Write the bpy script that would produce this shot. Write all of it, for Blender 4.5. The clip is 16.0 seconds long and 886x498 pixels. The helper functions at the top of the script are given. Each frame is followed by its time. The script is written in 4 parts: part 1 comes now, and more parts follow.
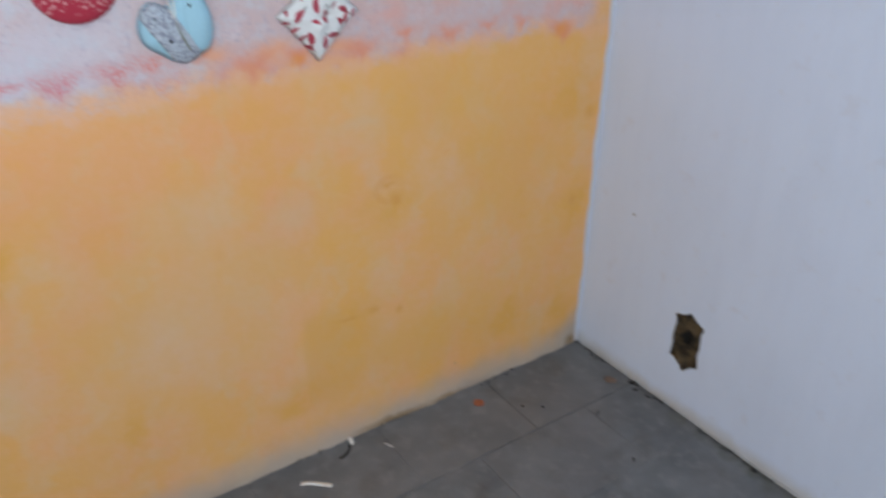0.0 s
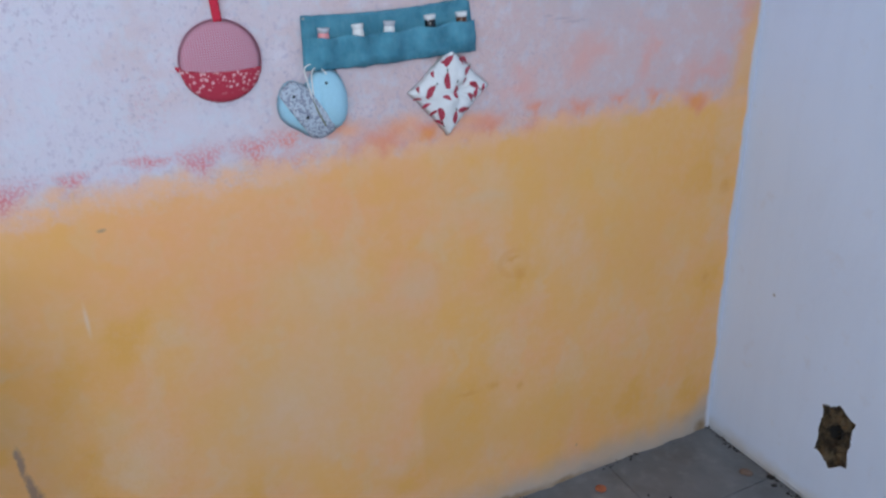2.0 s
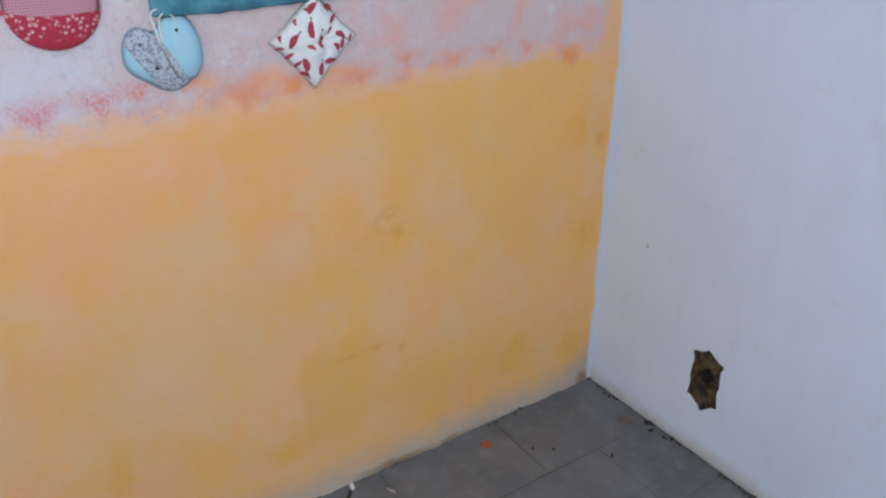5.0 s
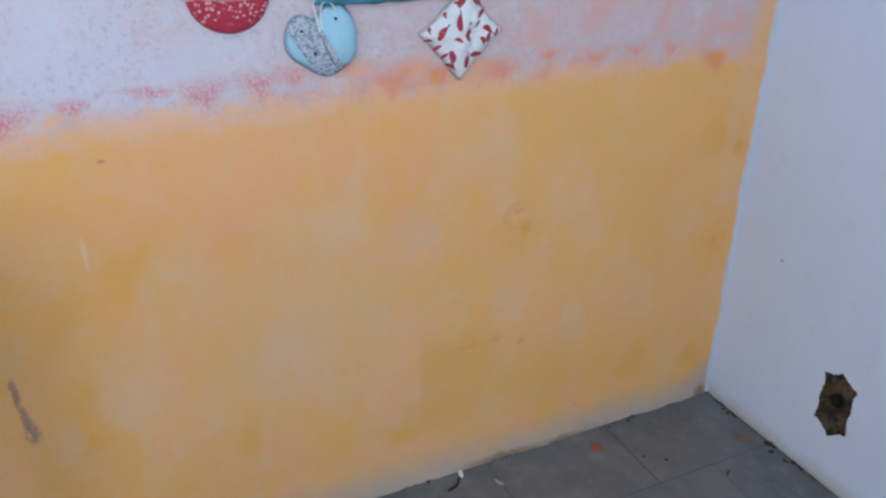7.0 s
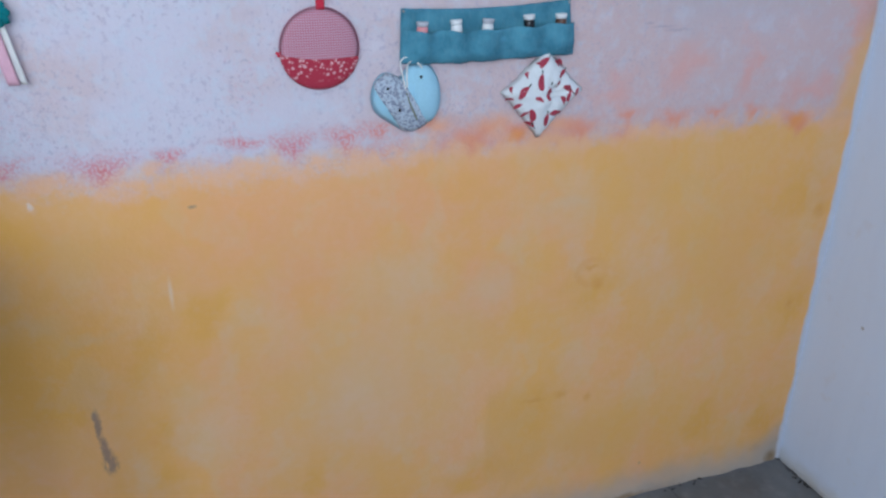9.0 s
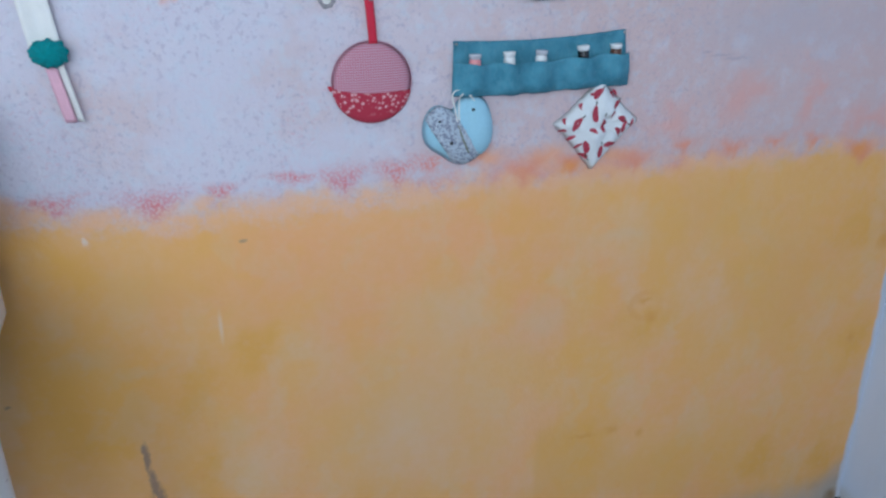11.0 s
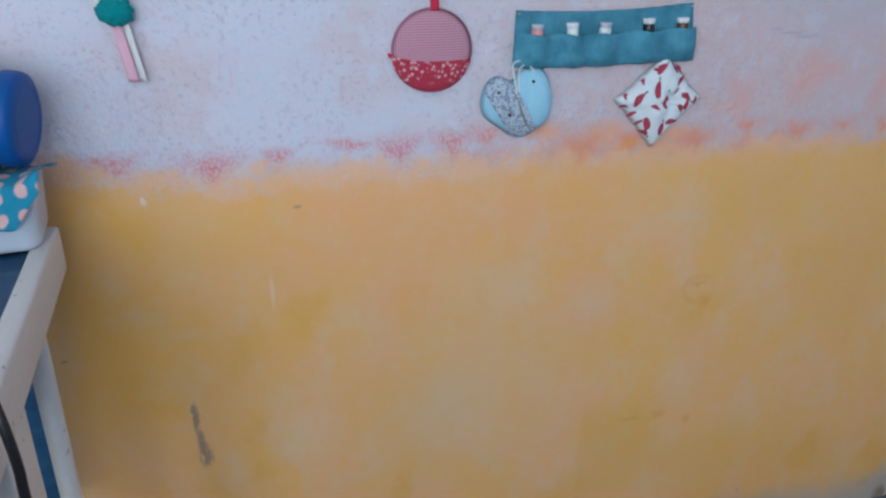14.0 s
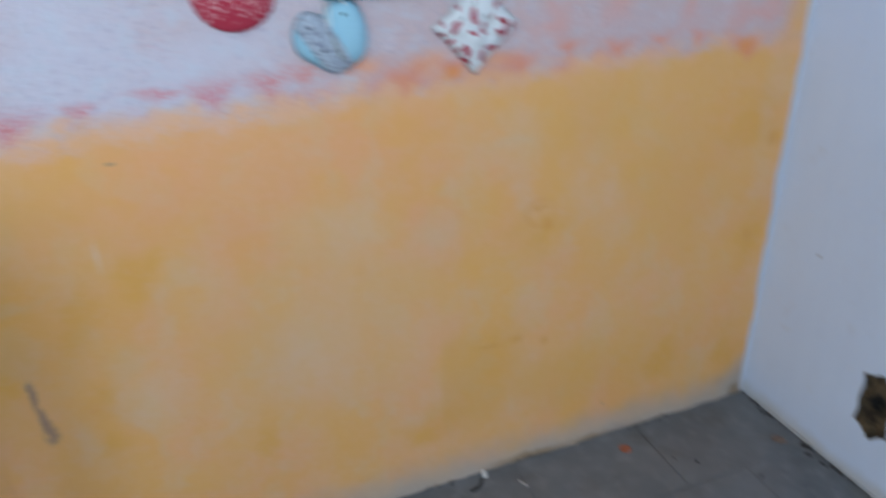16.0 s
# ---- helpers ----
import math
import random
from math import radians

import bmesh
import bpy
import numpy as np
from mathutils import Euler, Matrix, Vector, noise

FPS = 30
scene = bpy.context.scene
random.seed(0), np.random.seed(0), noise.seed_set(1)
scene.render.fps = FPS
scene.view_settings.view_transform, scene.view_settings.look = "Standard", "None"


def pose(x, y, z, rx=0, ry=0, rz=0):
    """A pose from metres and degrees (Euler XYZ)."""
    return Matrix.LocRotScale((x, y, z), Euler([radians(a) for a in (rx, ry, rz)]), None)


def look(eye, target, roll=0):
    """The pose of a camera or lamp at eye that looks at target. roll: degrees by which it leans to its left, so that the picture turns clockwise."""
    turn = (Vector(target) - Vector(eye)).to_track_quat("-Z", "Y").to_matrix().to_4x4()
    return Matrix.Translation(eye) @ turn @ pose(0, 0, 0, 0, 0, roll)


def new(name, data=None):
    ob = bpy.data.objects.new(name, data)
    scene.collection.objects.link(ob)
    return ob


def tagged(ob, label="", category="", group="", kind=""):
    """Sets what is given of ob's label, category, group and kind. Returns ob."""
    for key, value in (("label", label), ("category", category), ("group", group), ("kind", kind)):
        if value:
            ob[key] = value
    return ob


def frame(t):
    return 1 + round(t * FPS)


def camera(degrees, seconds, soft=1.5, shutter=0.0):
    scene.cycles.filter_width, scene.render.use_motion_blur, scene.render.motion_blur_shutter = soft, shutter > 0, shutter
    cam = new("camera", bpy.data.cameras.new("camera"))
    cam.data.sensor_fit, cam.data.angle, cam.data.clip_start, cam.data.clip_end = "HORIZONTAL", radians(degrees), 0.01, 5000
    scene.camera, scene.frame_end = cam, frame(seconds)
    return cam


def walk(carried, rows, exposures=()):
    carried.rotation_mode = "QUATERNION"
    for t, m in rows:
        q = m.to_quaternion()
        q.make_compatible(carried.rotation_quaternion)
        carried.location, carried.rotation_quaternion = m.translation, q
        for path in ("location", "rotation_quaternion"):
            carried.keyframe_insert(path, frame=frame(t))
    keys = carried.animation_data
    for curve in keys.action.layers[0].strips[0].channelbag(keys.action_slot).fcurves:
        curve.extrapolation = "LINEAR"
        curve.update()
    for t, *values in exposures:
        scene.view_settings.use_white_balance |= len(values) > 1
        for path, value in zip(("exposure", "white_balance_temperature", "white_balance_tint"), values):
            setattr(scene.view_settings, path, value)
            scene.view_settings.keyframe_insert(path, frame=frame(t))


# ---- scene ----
cam = camera(59.3, 16.0, soft=2.4, shutter=0.4)
PATH = [
    (0, (-1.337, -1.274, 1.284), (-0.346, 0.169, 0.317), 0.8),
    (0.5, (-1.343, -1.259, 1.305), (-0.56, 0.362, 0.434), -1.6),
    (1, (-1.345, -1.253, 1.304), (-0.599, 0.423, 0.508), -1.1),
    (1.5, (-1.334, -1.236, 1.329), (-0.539, 0.416, 0.53), 0.2),
    (2, (-1.331, -1.236, 1.288), (-0.561, 0.419, 0.471), -1.8),
    (2.5, (-1.336, -1.232, 1.252), (-0.546, 0.371, 0.355), -0.6),
    (3, (-1.325, -1.23, 1.242), (-0.48, 0.353, 0.358), 0.3),
    (3.5, (-1.305, -1.206, 1.24), (-0.377, 0.322, 0.342), 0.4),
    (3.7, (-1.303, -1.205, 1.249), (-0.299, 0.259, 0.328), 1.6),
    (5.8, (-1.277, -1.23, 1.261), (-0.3, 0.279, 0.382), -0.6),
    (6, (-1.294, -1.23, 1.268), (-0.337, 0.294, 0.397), 0.3),
    (6.5, (-1.29, -1.222, 1.276), (-0.493, 0.379, 0.381), 0.0),
    (7, (-1.33, -1.227, 1.248), (-0.584, 0.399, 0.353), 0.3),
    (7.5, (-1.326, -1.205, 1.293), (-0.669, 0.463, 0.407), 0.9),
    (8, (-1.353, -1.205, 1.294), (-0.67, 0.474, 0.45), 1.9),
    (8.2, (-1.352, -1.22, 1.287), (-0.741, 0.504, 0.479), 0.3),
    (10.3, (-1.352, -1.195, 1.278), (-0.719, 0.513, 0.452), 1.6),
    (10.5, (-1.348, -1.187, 1.266), (-0.771, 0.549, 0.456), 0.8),
    (11, (-1.363, -1.181, 1.301), (-0.833, 0.584, 0.525), -0.2),
    (11.5, (-1.381, -1.184, 1.275), (-0.946, 0.601, 0.483), -1.3),
    (12, (-1.383, -1.178, 1.276), (-1.063, 0.622, 0.465), -0.1),
    (12.5, (-1.38, -1.186, 1.279), (-0.98, 0.601, 0.475), 0.2),
    (13, (-1.385, -1.172, 1.27), (-0.974, 0.605, 0.448), -0.4),
    (13.5, (-1.377, -1.181, 1.279), (-0.933, 0.609, 0.504), -0.6),
    (14, (-1.383, -1.171, 1.283), (-0.955, 0.602, 0.463), 0.7),
    (14.5, (-1.371, -1.184, 1.276), (-0.819, 0.548, 0.442), 1.7),
    (15, (-1.376, -1.193, 1.27), (-0.755, 0.513, 0.431), 2.4),
    (15.5, (-1.36, -1.19, 1.269), (-0.788, 0.521, 0.406), 0.8),
    (15.8, (-1.346, -1.185, 1.271), (-0.784, 0.528, 0.392), 0.4),
    (16, (-1.272, -1.208, 1.252), (-0.632, 0.447, 0.328), -1.6),
]
# the clip's camera meters anew as it turns: seconds, stops, kelvin, tint
EXPOSURES = [(0, 0.0, 7500, 8), (0.5, -0.05, 7400, 8), (1.0, -0.1, 6600, 8), (1.5, -0.12, 6500, 8), (2.5, -0.05, 6600, 8), (3.5, 0.03, 6550, 8),
             (5.8, 0.02, 7450, 8), (6.4, -0.02, 7300, 8), (7.0, -0.03, 6650, 7), (8.2, -0.05, 6400, 6), (10.5, -0.08, 6370, 5),
             (11.5, -0.17, 6270, 2), (13.0, -0.16, 6330, 2), (15.0, -0.15, 6400, 2), (15.5, -0.09, 6420, 2), (16.0, -0.10, 6450, 3)]
walk(cam, [(t, look(eye, target, roll)) for t, eye, target, roll in PATH], EXPOSURES)


# ---- light: daylight from one window behind the camera ----
world = bpy.data.worlds.new("daylight")
scene.world = world
world.use_nodes = True
wt = world.node_tree
sky = wt.nodes.new("ShaderNodeTexSky")
sky.sky_type = "NISHITA"
sky.sun_disc = False
sky.sun_elevation, sky.sun_rotation = radians(48), radians(60)
wt.nodes["Background"].inputs["Strength"].default_value = 0.12
wt.links.new(sky.outputs[0], wt.nodes["Background"].inputs["Color"])

ROOM_W, ROOM_D, ROOM_H = 3.0, 2.7, 2.5
WIN_X0, WIN_X1, WIN_Z0, WIN_Z1 = -2.6, -1.15, 1.05, 2.3

sky_light = bpy.data.lights.new("window_daylight", "AREA")
sky_light.shape, sky_light.size, sky_light.size_y = "RECTANGLE", WIN_X1 - WIN_X0 - 0.1, WIN_Z1 - WIN_Z0 - 0.1
sky_light.energy, sky_light.color = 42.0, (0.76, 0.85, 1.0)
new("window_daylight", sky_light).matrix_world = look(
    ((WIN_X0 + WIN_X1) / 2, -ROOM_D - 0.02, (WIN_Z0 + WIN_Z1) / 2), ((WIN_X0 + WIN_X1) / 2, 0, (WIN_Z0 + WIN_Z1) / 2))

SIDE_Y0, SIDE_Y1, SIDE_Z0, SIDE_Z1 = -2.62, -1.2, 0.85, 2.3
side_light = bpy.data.lights.new("side_window_daylight", "AREA")
side_light.shape, side_light.size, side_light.size_y = "RECTANGLE", SIDE_Y1 - SIDE_Y0 - 0.1, SIDE_Z1 - SIDE_Z0 - 0.1
side_light.energy, side_light.color = 15.0, (0.76, 0.85, 1.0)
new("side_window_daylight", side_light).matrix_world = look(
    (-ROOM_W - 0.02, (SIDE_Y0 + SIDE_Y1) / 2, (SIDE_Z0 + SIDE_Z1) / 2), (0, (SIDE_Y0 + SIDE_Y1) / 2, (SIDE_Z0 + SIDE_Z1) / 2))

sun = bpy.data.lights.new("sun", "SUN")
sun.energy, sun.angle, sun.color = 2.0, radians(0.6), (1.0, 0.95, 0.88)
new("sun", sun).matrix_world = look((3, 3, 5), (0, 0, 0))
scene.view_settings.exposure = 0.0


# ---- materials ----
class Mat:
    """A small builder of node materials."""

    def __init__(self, name, rough=0.7, metal=0.0):
        self.m = bpy.data.materials.new(name)
        self.m.use_nodes = True
        self.t = self.m.node_tree
        self.b = self.t.nodes["Principled BSDF"]
        self.b.inputs["Roughness"].default_value = rough
        self.b.inputs["Metallic"].default_value = metal

    def put(self, socket, value):
        if isinstance(value, bpy.types.NodeSocket):
            self.t.links.new(value, socket)
        elif isinstance(value, (tuple, list)) and len(value) == 3 and socket.type == "RGBA":
            socket.default_value = (*value, 1)
        else:
            socket.default_value = value

    def pos(self, world=True):
        if world:
            return self.t.nodes.new("ShaderNodeNewGeometry").outputs["Position"]
        return self.t.nodes.new("ShaderNodeTexCoord").outputs["Object"]

    def noise(self, v, scale, detail=3.0, rough=0.55, colour=False):
        n = self.t.nodes.new("ShaderNodeTexNoise")
        self.put(n.inputs["Vector"], v)
        n.inputs["Scale"].default_value, n.inputs["Detail"].default_value = scale, detail
        n.inputs["Roughness"].default_value = rough
        return n.outputs["Color" if colour else "Fac"]

    def voronoi(self, v, scale, out="Distance", jitter=1.0):
        n = self.t.nodes.new("ShaderNodeTexVoronoi")
        self.put(n.inputs["Vector"], v)
        n.inputs["Scale"].default_value, n.inputs["Randomness"].default_value = scale, jitter
        return n.outputs[out]

    def math(self, op, a, b=0.0, c=0.0):
        n = self.t.nodes.new("ShaderNodeMath")
        n.operation = op
        for s, v in zip(n.inputs, (a, b, c)):
            self.put(s, v)
        return n.outputs[0]

    def vec(self, op, a, b=(0, 0, 0)):
        n = self.t.nodes.new("ShaderNodeVectorMath")
        n.operation = op
        self.put(n.inputs[0], a)
        self.put(n.inputs[1], b)
        return n.outputs["Value" if op == "LENGTH" else "Vector"]

    def xyz(self, v):
        n = self.t.nodes.new("ShaderNodeSeparateXYZ")
        self.put(n.inputs[0], v)
        return n.outputs

    def ramp(self, v, a, b, lo=0.0, hi=1.0):
        n = self.t.nodes.new("ShaderNodeMapRange")
        n.interpolation_type = "SMOOTHSTEP"
        for s, x in zip(n.inputs, (v, a, b, lo, hi)):
            self.put(s, x)
        return n.outputs[0]

    def mix(self, f, a, b, mode="MIX"):
        n = self.t.nodes.new("ShaderNodeMix")
        n.data_type, n.blend_type = "RGBA", mode
        for s, x in zip((n.inputs[0], n.inputs[6], n.inputs[7]), (f, a, b)):
            self.put(s, x)
        return n.outputs[2]

    def bump(self, height, strength, depth):
        n = self.t.nodes.new("ShaderNodeBump")
        n.inputs["Strength"].default_value, n.inputs["Distance"].default_value = strength, depth
        self.put(n.inputs["Height"], height)
        self.put(self.b.inputs["Normal"], n.outputs[0])

    def blob(self, v, x, z, rx, rz, soft=0.3):
        """1 inside an ellipse on the wall, 0 outside."""
        d = self.vec("LENGTH", self.vec("DIVIDE", self.vec("SUBTRACT", v, (x, 0, z)), (rx, 1000, rz)))
        return self.ramp(d, soft, 1.0, 1.0, 0.0)

    def blobs(self, v, places, soft=0.3):
        total = 0.0
        for p in places:
            total = self.math("MAXIMUM", total, self.blob(v, *p, soft))
        return total

    def wedge(self, v, x, z, wide, high):
        """1 inside a triangle on the wall that points down to (x, z)."""
        px, _, pz = self.xyz(v)
        up = self.math("DIVIDE", self.math("SUBTRACT", pz, z), high)
        off = self.math("DIVIDE", self.math("ABSOLUTE", self.math("SUBTRACT", px, x)), wide)
        inside = self.ramp(self.math("SUBTRACT", off, up), -0.6, 0.3, 1.0, 0.0)
        return self.math("MULTIPLY", inside, self.ramp(up, 0.5, 1.5, 1.0, 0.0))

    def wedges(self, v, places):
        total = 0.0
        for p in places:
            total = self.math("MAXIMUM", total, self.wedge(v, *p))
        return total

    def done(self, colour):
        self.put(self.b.inputs["Base Color"], colour)
        return self.m


def plain(name, colour, rough=0.6, metal=0.0, grain=60.0, amount=0.25, relief=0.0006):
    """A material of one colour with grain and slow variation."""
    k = Mat(name, rough, metal)
    v = k.pos(False)
    f = k.math("ADD", k.math("MULTIPLY", k.noise(v, grain), 0.6), k.math("MULTIPLY", k.noise(v, grain * 0.12), 0.6))
    dark = tuple(c * (1 - amount) for c in colour)
    light = tuple(min(1, c * (1 + amount)) for c in colour)
    if relief:
        k.bump(k.noise(v, grain * 2), 0.4, relief)
    return k.done(k.mix(f, dark, light))


def wall_paint():
    """Ochre wash below, stippled lilac-white above, with salmon dabs along the border."""
    k = Mat("ochre_and_lilac_wall_paint", 0.85)
    v = k.pos()
    x, _, z = k.xyz(v)
    # the border's height over x
    r = k.t.nodes.new("ShaderNodeValToRGB")
    stops = [(-3.0, 0.92), (-1.66, 0.916), (-1.57, 0.884), (-1.44, 0.893), (-1.34, 0.898), (-1.22, 0.908), (-1.10, 0.930), (-0.96, 0.944),
             (-0.87, 0.944), (-0.65, 0.948), (-0.50, 0.948), (-0.38, 0.938), (-0.15, 0.915), (0.0, 0.886)]
    for n, (at, h) in enumerate(stops):
        e = r.color_ramp.elements[n] if n < 2 else r.color_ramp.elements.new(0.5)
        e.position = (at + 3.0) / 3.0
        e.color = ((h - 0.8) / 0.2,) * 3 + (1,)
    k.put(r.inputs[0], k.math("MULTIPLY_ADD", x, 1 / 3.0, 1.0))
    border = k.math("MULTIPLY_ADD", r.outputs[0], 0.2, 0.8)
    wob = k.math("MULTIPLY_ADD", k.noise(v, 13, 2), 0.06, -0.03)
    wob2 = k.math("MULTIPLY_ADD", k.noise(v, 60, 3), 0.022, -0.011)
    d = k.math("ADD", k.math("SUBTRACT", z, border), k.math("ADD", wob, wob2))
    chalk = k.math("MULTIPLY", k.math("MULTIPLY_ADD", k.noise(v, 70, 3, 0.6), 0.06, -0.03), k.ramp(x, -1.15, -0.85, 1.0, 0.25))
    soft = k.ramp(x, -1.2, -0.8, 1.5, 0.8)
    upper = k.ramp(k.math("DIVIDE", k.math("ADD", d, chalk), soft), -0.024, 0.024)
    moved = k.vec("ADD", v, k.vec("SCALE", k.vec("SUBTRACT", k.noise(v, 28, 3, colour=True), (0.5, 0.5, 0.5))))
    moved.node.inputs[1].links[0].from_node.inputs["Scale"].default_value = 0.03
    fine = k.vec("ADD", v, k.vec("SCALE", k.vec("SUBTRACT", k.noise(v, 90, 3, colour=True), (0.5, 0.5, 0.5))))
    fine.node.inputs[1].links[0].from_node.inputs["Scale"].default_value = 0.01

    drift = k.vec("ADD", v, k.vec("SCALE", k.vec("SUBTRACT", k.noise(v, 9, 4, colour=True), (0.5, 0.5, 0.5))))
    drift.node.inputs[1].links[0].from_node.inputs["Scale"].default_value = 0.22

    # ochre wash
    broad = k.noise(v, 3.2, 4, 0.6)
    cloud = k.noise(k.vec("MULTIPLY", v, (1.0, 1.0, 0.7)), 8.5, 4, 0.62)
    c = k.mix(k.ramp(broad, 0.36, 0.66), OCHRE, OCHRE_PALE)
    c = k.mix(k.math("MULTIPLY", k.ramp(cloud, 0.46, 0.76), 0.5), c, OCHRE_WORN)
    c = k.mix(k.math("MULTIPLY", k.ramp(k.noise(v, 6.5, 4), 0.42, 0.7), 0.7), c, OCHRE_WARM)
    pale = k.blobs(drift, [(-1.345, 0.40, 0.08, 0.11), (-1.24, 0.62, 0.06, 0.10), (-1.62, 0.66, 0.07, 0.05), (-0.84, 0.60, 0.08, 0.09),
                           (-1.09, 0.36, 0.12, 0.12), (-0.63, 0.76, 0.08, 0.06), (-0.45, 0.62, 0.09, 0.10)], 0.0)
    c = k.mix(k.math("MULTIPLY", pale, 0.5), c, OCHRE_WORN)
    strong = k.blobs(drift, [(-1.62, 0.83, 0.12, 0.07), (-1.58, 0.52, 0.10, 0.06), (-1.45, 0.57, 0.07, 0.09), (-1.165, 0.25, 0.045, 0.12),
                             (-0.10, 0.72, 0.14, 0.09), (-0.07, 0.44, 0.06, 0.10), (-0.60, 0.58, 0.09, 0.07), (-0.71, 0.30, 0.12, 0.10),
                             (-1.42, 0.43, 0.06, 0.06), (-1.43, 0.31, 0.06, 0.08), (-0.07, 0.13, 0.06, 0.12), (-0.28, 0.17, 0.08, 0.06),
                             (-1.33, 0.66, 0.04, 0.07), (-0.84, 0.17, 0.10, 0.06)], 0.0)
    c = k.mix(k.math("MULTIPLY", strong, 0.8), c, (0.80, 0.40, 0.075))
    rub = k.noise(k.vec("MULTIPLY", v, (1.0, 1.0, 0.45)), 24, 4, 0.6)
    c = k.mix(k.math("MULTIPLY", k.ramp(rub, 0.50, 0.70), 0.16), c, OCHRE_WORN)
    smudge = k.math("MULTIPLY", k.ramp(k.noise(k.vec("ADD", v, (7, 3, 1)), 19, 4, 0.65), 0.56, 0.72), k.ramp(k.noise(v, 4, 2), 0.42, 0.6))
    c = k.mix(k.math("MULTIPLY", smudge, 0.45), c, (0.82, 0.37, 0.11))
    c = k.mix(k.math("MULTIPLY", k.blobs(drift, [(-1.64, 0.62, 0.20, 0.32)], 0.0), 0.8), c, (0.82, 0.425, 0.075))
    c = k.mix(k.math("MULTIPLY", k.blobs(drift, [(-1.26, 0.80, 0.34, 0.17), (-0.98, 0.81, 0.42, 0.16), (-1.17, 0.69, 0.14, 0.13), (-0.84, 0.66, 0.10, 0.16)], 0.0), 0.85), c, (0.87, 0.415, 0.185))
    washed = k.vec("ADD", v, k.vec("SCALE", k.vec("SUBTRACT", k.noise(v, 14, 4, colour=True), (0.5, 0.5, 0.5))))
    washed.node.inputs[1].links[0].from_node.inputs["Scale"].default_value = 0.10
    patch = k.noise(k.vec("MULTIPLY", washed, (1.0, 1.0, 0.75)), 7.5, 2, 0.5)
    c = k.mix(k.ramp(patch, 0.50, 0.62, 0.0, 0.34), c, (0.86, 0.425, 0.085))
    patch = k.noise(k.vec("ADD", k.vec("MULTIPLY", washed, (1.0, 1.0, 0.6)), (3, 8, 5)), 10, 2, 0.5)
    c = k.mix(k.ramp(patch, 0.52, 0.64, 0.0, 0.32), c, (0.77, 0.52, 0.30))
    mottle = k.noise(k.vec("ADD", v, (4, 4, 9)), 44, 4, 0.65)
    c = k.mix(k.ramp(mottle, 0.42, 0.72, 0.0, 0.22), c, OCHRE_DEEP)
    c = k.mix(k.ramp(mottle, 0.30, 0.52, 0.20, 0.0), c, OCHRE_WORN)
    c = k.mix(k.math("MULTIPLY", k.blobs(drift, [(-0.5, 0.77, 0.28, 0.12), (-0.28, 0.6, 0.22, 0.26), (-0.55, 0.2, 0.32, 0.12), (-1.5, 0.80, 0.25, 0.10)], 0.0), 0.5), c, OCHRE_DEEP)
    c = k.mix(k.math("MULTIPLY", k.blobs(drift, [(-1.02, 0.45, 0.36, 0.34)], 0.0), 0.4), c, (0.76, 0.49, 0.28))
    spots = k.blobs(moved, [(-0.583, 0.585, 0.024, 0.024), (-0.644, 0.333, 0.026, 0.018), (-0.579, 0.311, 0.018, 0.016), (-0.045, 0.678, 0.024, 0.026),
                            (-0.074, 0.454, 0.018, 0.026), (-0.08, 0.05, 0.03, 0.018), (-0.71, 0.33, 0.045, 0.009), (-0.60, 0.62, 0.03, 0.012)], 0.0)
    c = k.mix(k.math("MULTIPLY", spots, 0.65), c, (0.74, 0.33, 0.06))
    # a brushed curl and the hard edge of an overlapped coat
    curl = k.vec("LENGTH", k.vec("DIVIDE", k.vec("SUBTRACT", fine, (-0.598, 0, 0.612)), (1.0, 1000, 0.85)))
    curl = k.math("MULTIPLY", k.ramp(k.math("ABSOLUTE", k.math("SUBTRACT", curl, 0.032)), 0.002, 0.012, 1.0, 0.0), k.ramp(x, -0.61, -0.57, 1.0, 0.3))
    c = k.mix(k.math("MULTIPLY", curl, 0.45), c, (0.78, 0.36, 0.10))
    coat = k.math("MULTIPLY", k.ramp(k.math("ADD", x, k.math("MULTIPLY_ADD", k.noise(v, 16, 3), 0.03, -0.015)), -0.825, -0.805), k.ramp(x, -0.80, -0.60, 1.0, 0.0))
    coat = k.math("MULTIPLY", coat, k.math("MULTIPLY", k.ramp(z, 0.34, 0.40, 1.0, 0.0), k.ramp(z, 0.10, 0.18)))
    c = k.mix(k.math("MULTIPLY", coat, 0.45), c, (0.76, 0.40, 0.10))
    # scuffs, a scratch and chips
    scuff = k.blobs(fine, [(-1.538, 0.478, 0.007, 0.016), (-1.534, 0.452, 0.006, 0.024), (-1.531, 0.415, 0.008, 0.03), (-1.527, 0.378, 0.017, 0.034), (-1.535, 0.455, 0.008, 0.05), (-1.530, 0.395, 0.010, 0.05)], 0.3)
    scuff = k.math("MULTIPLY", scuff, k.ramp(k.noise(k.vec("MULTIPLY", v, (1, 1, 0.4)), 95, 4), 0.24, 0.50))
    c = k.mix(k.math("MULTIPLY", scuff, 0.72), c, (0.22, 0.165, 0.15))
    c = k.mix(k.math("MULTIPLY", k.blobs(washed, [(-1.35, 0.39, 0.09, 0.10), (-1.38, 0.49, 0.06, 0.05), (-1.10, 0.43, 0.14, 0.12), (-1.00, 0.66, 0.10, 0.10), (-0.82, 0.62, 0.07, 0.05), (-1.60, 0.655, 0.09, 0.03), (-1.52, 0.628, 0.07, 0.016), (-0.66, 0.77, 0.07, 0.03)], 0.0), 0.27), c, (0.70, 0.53, 0.34))
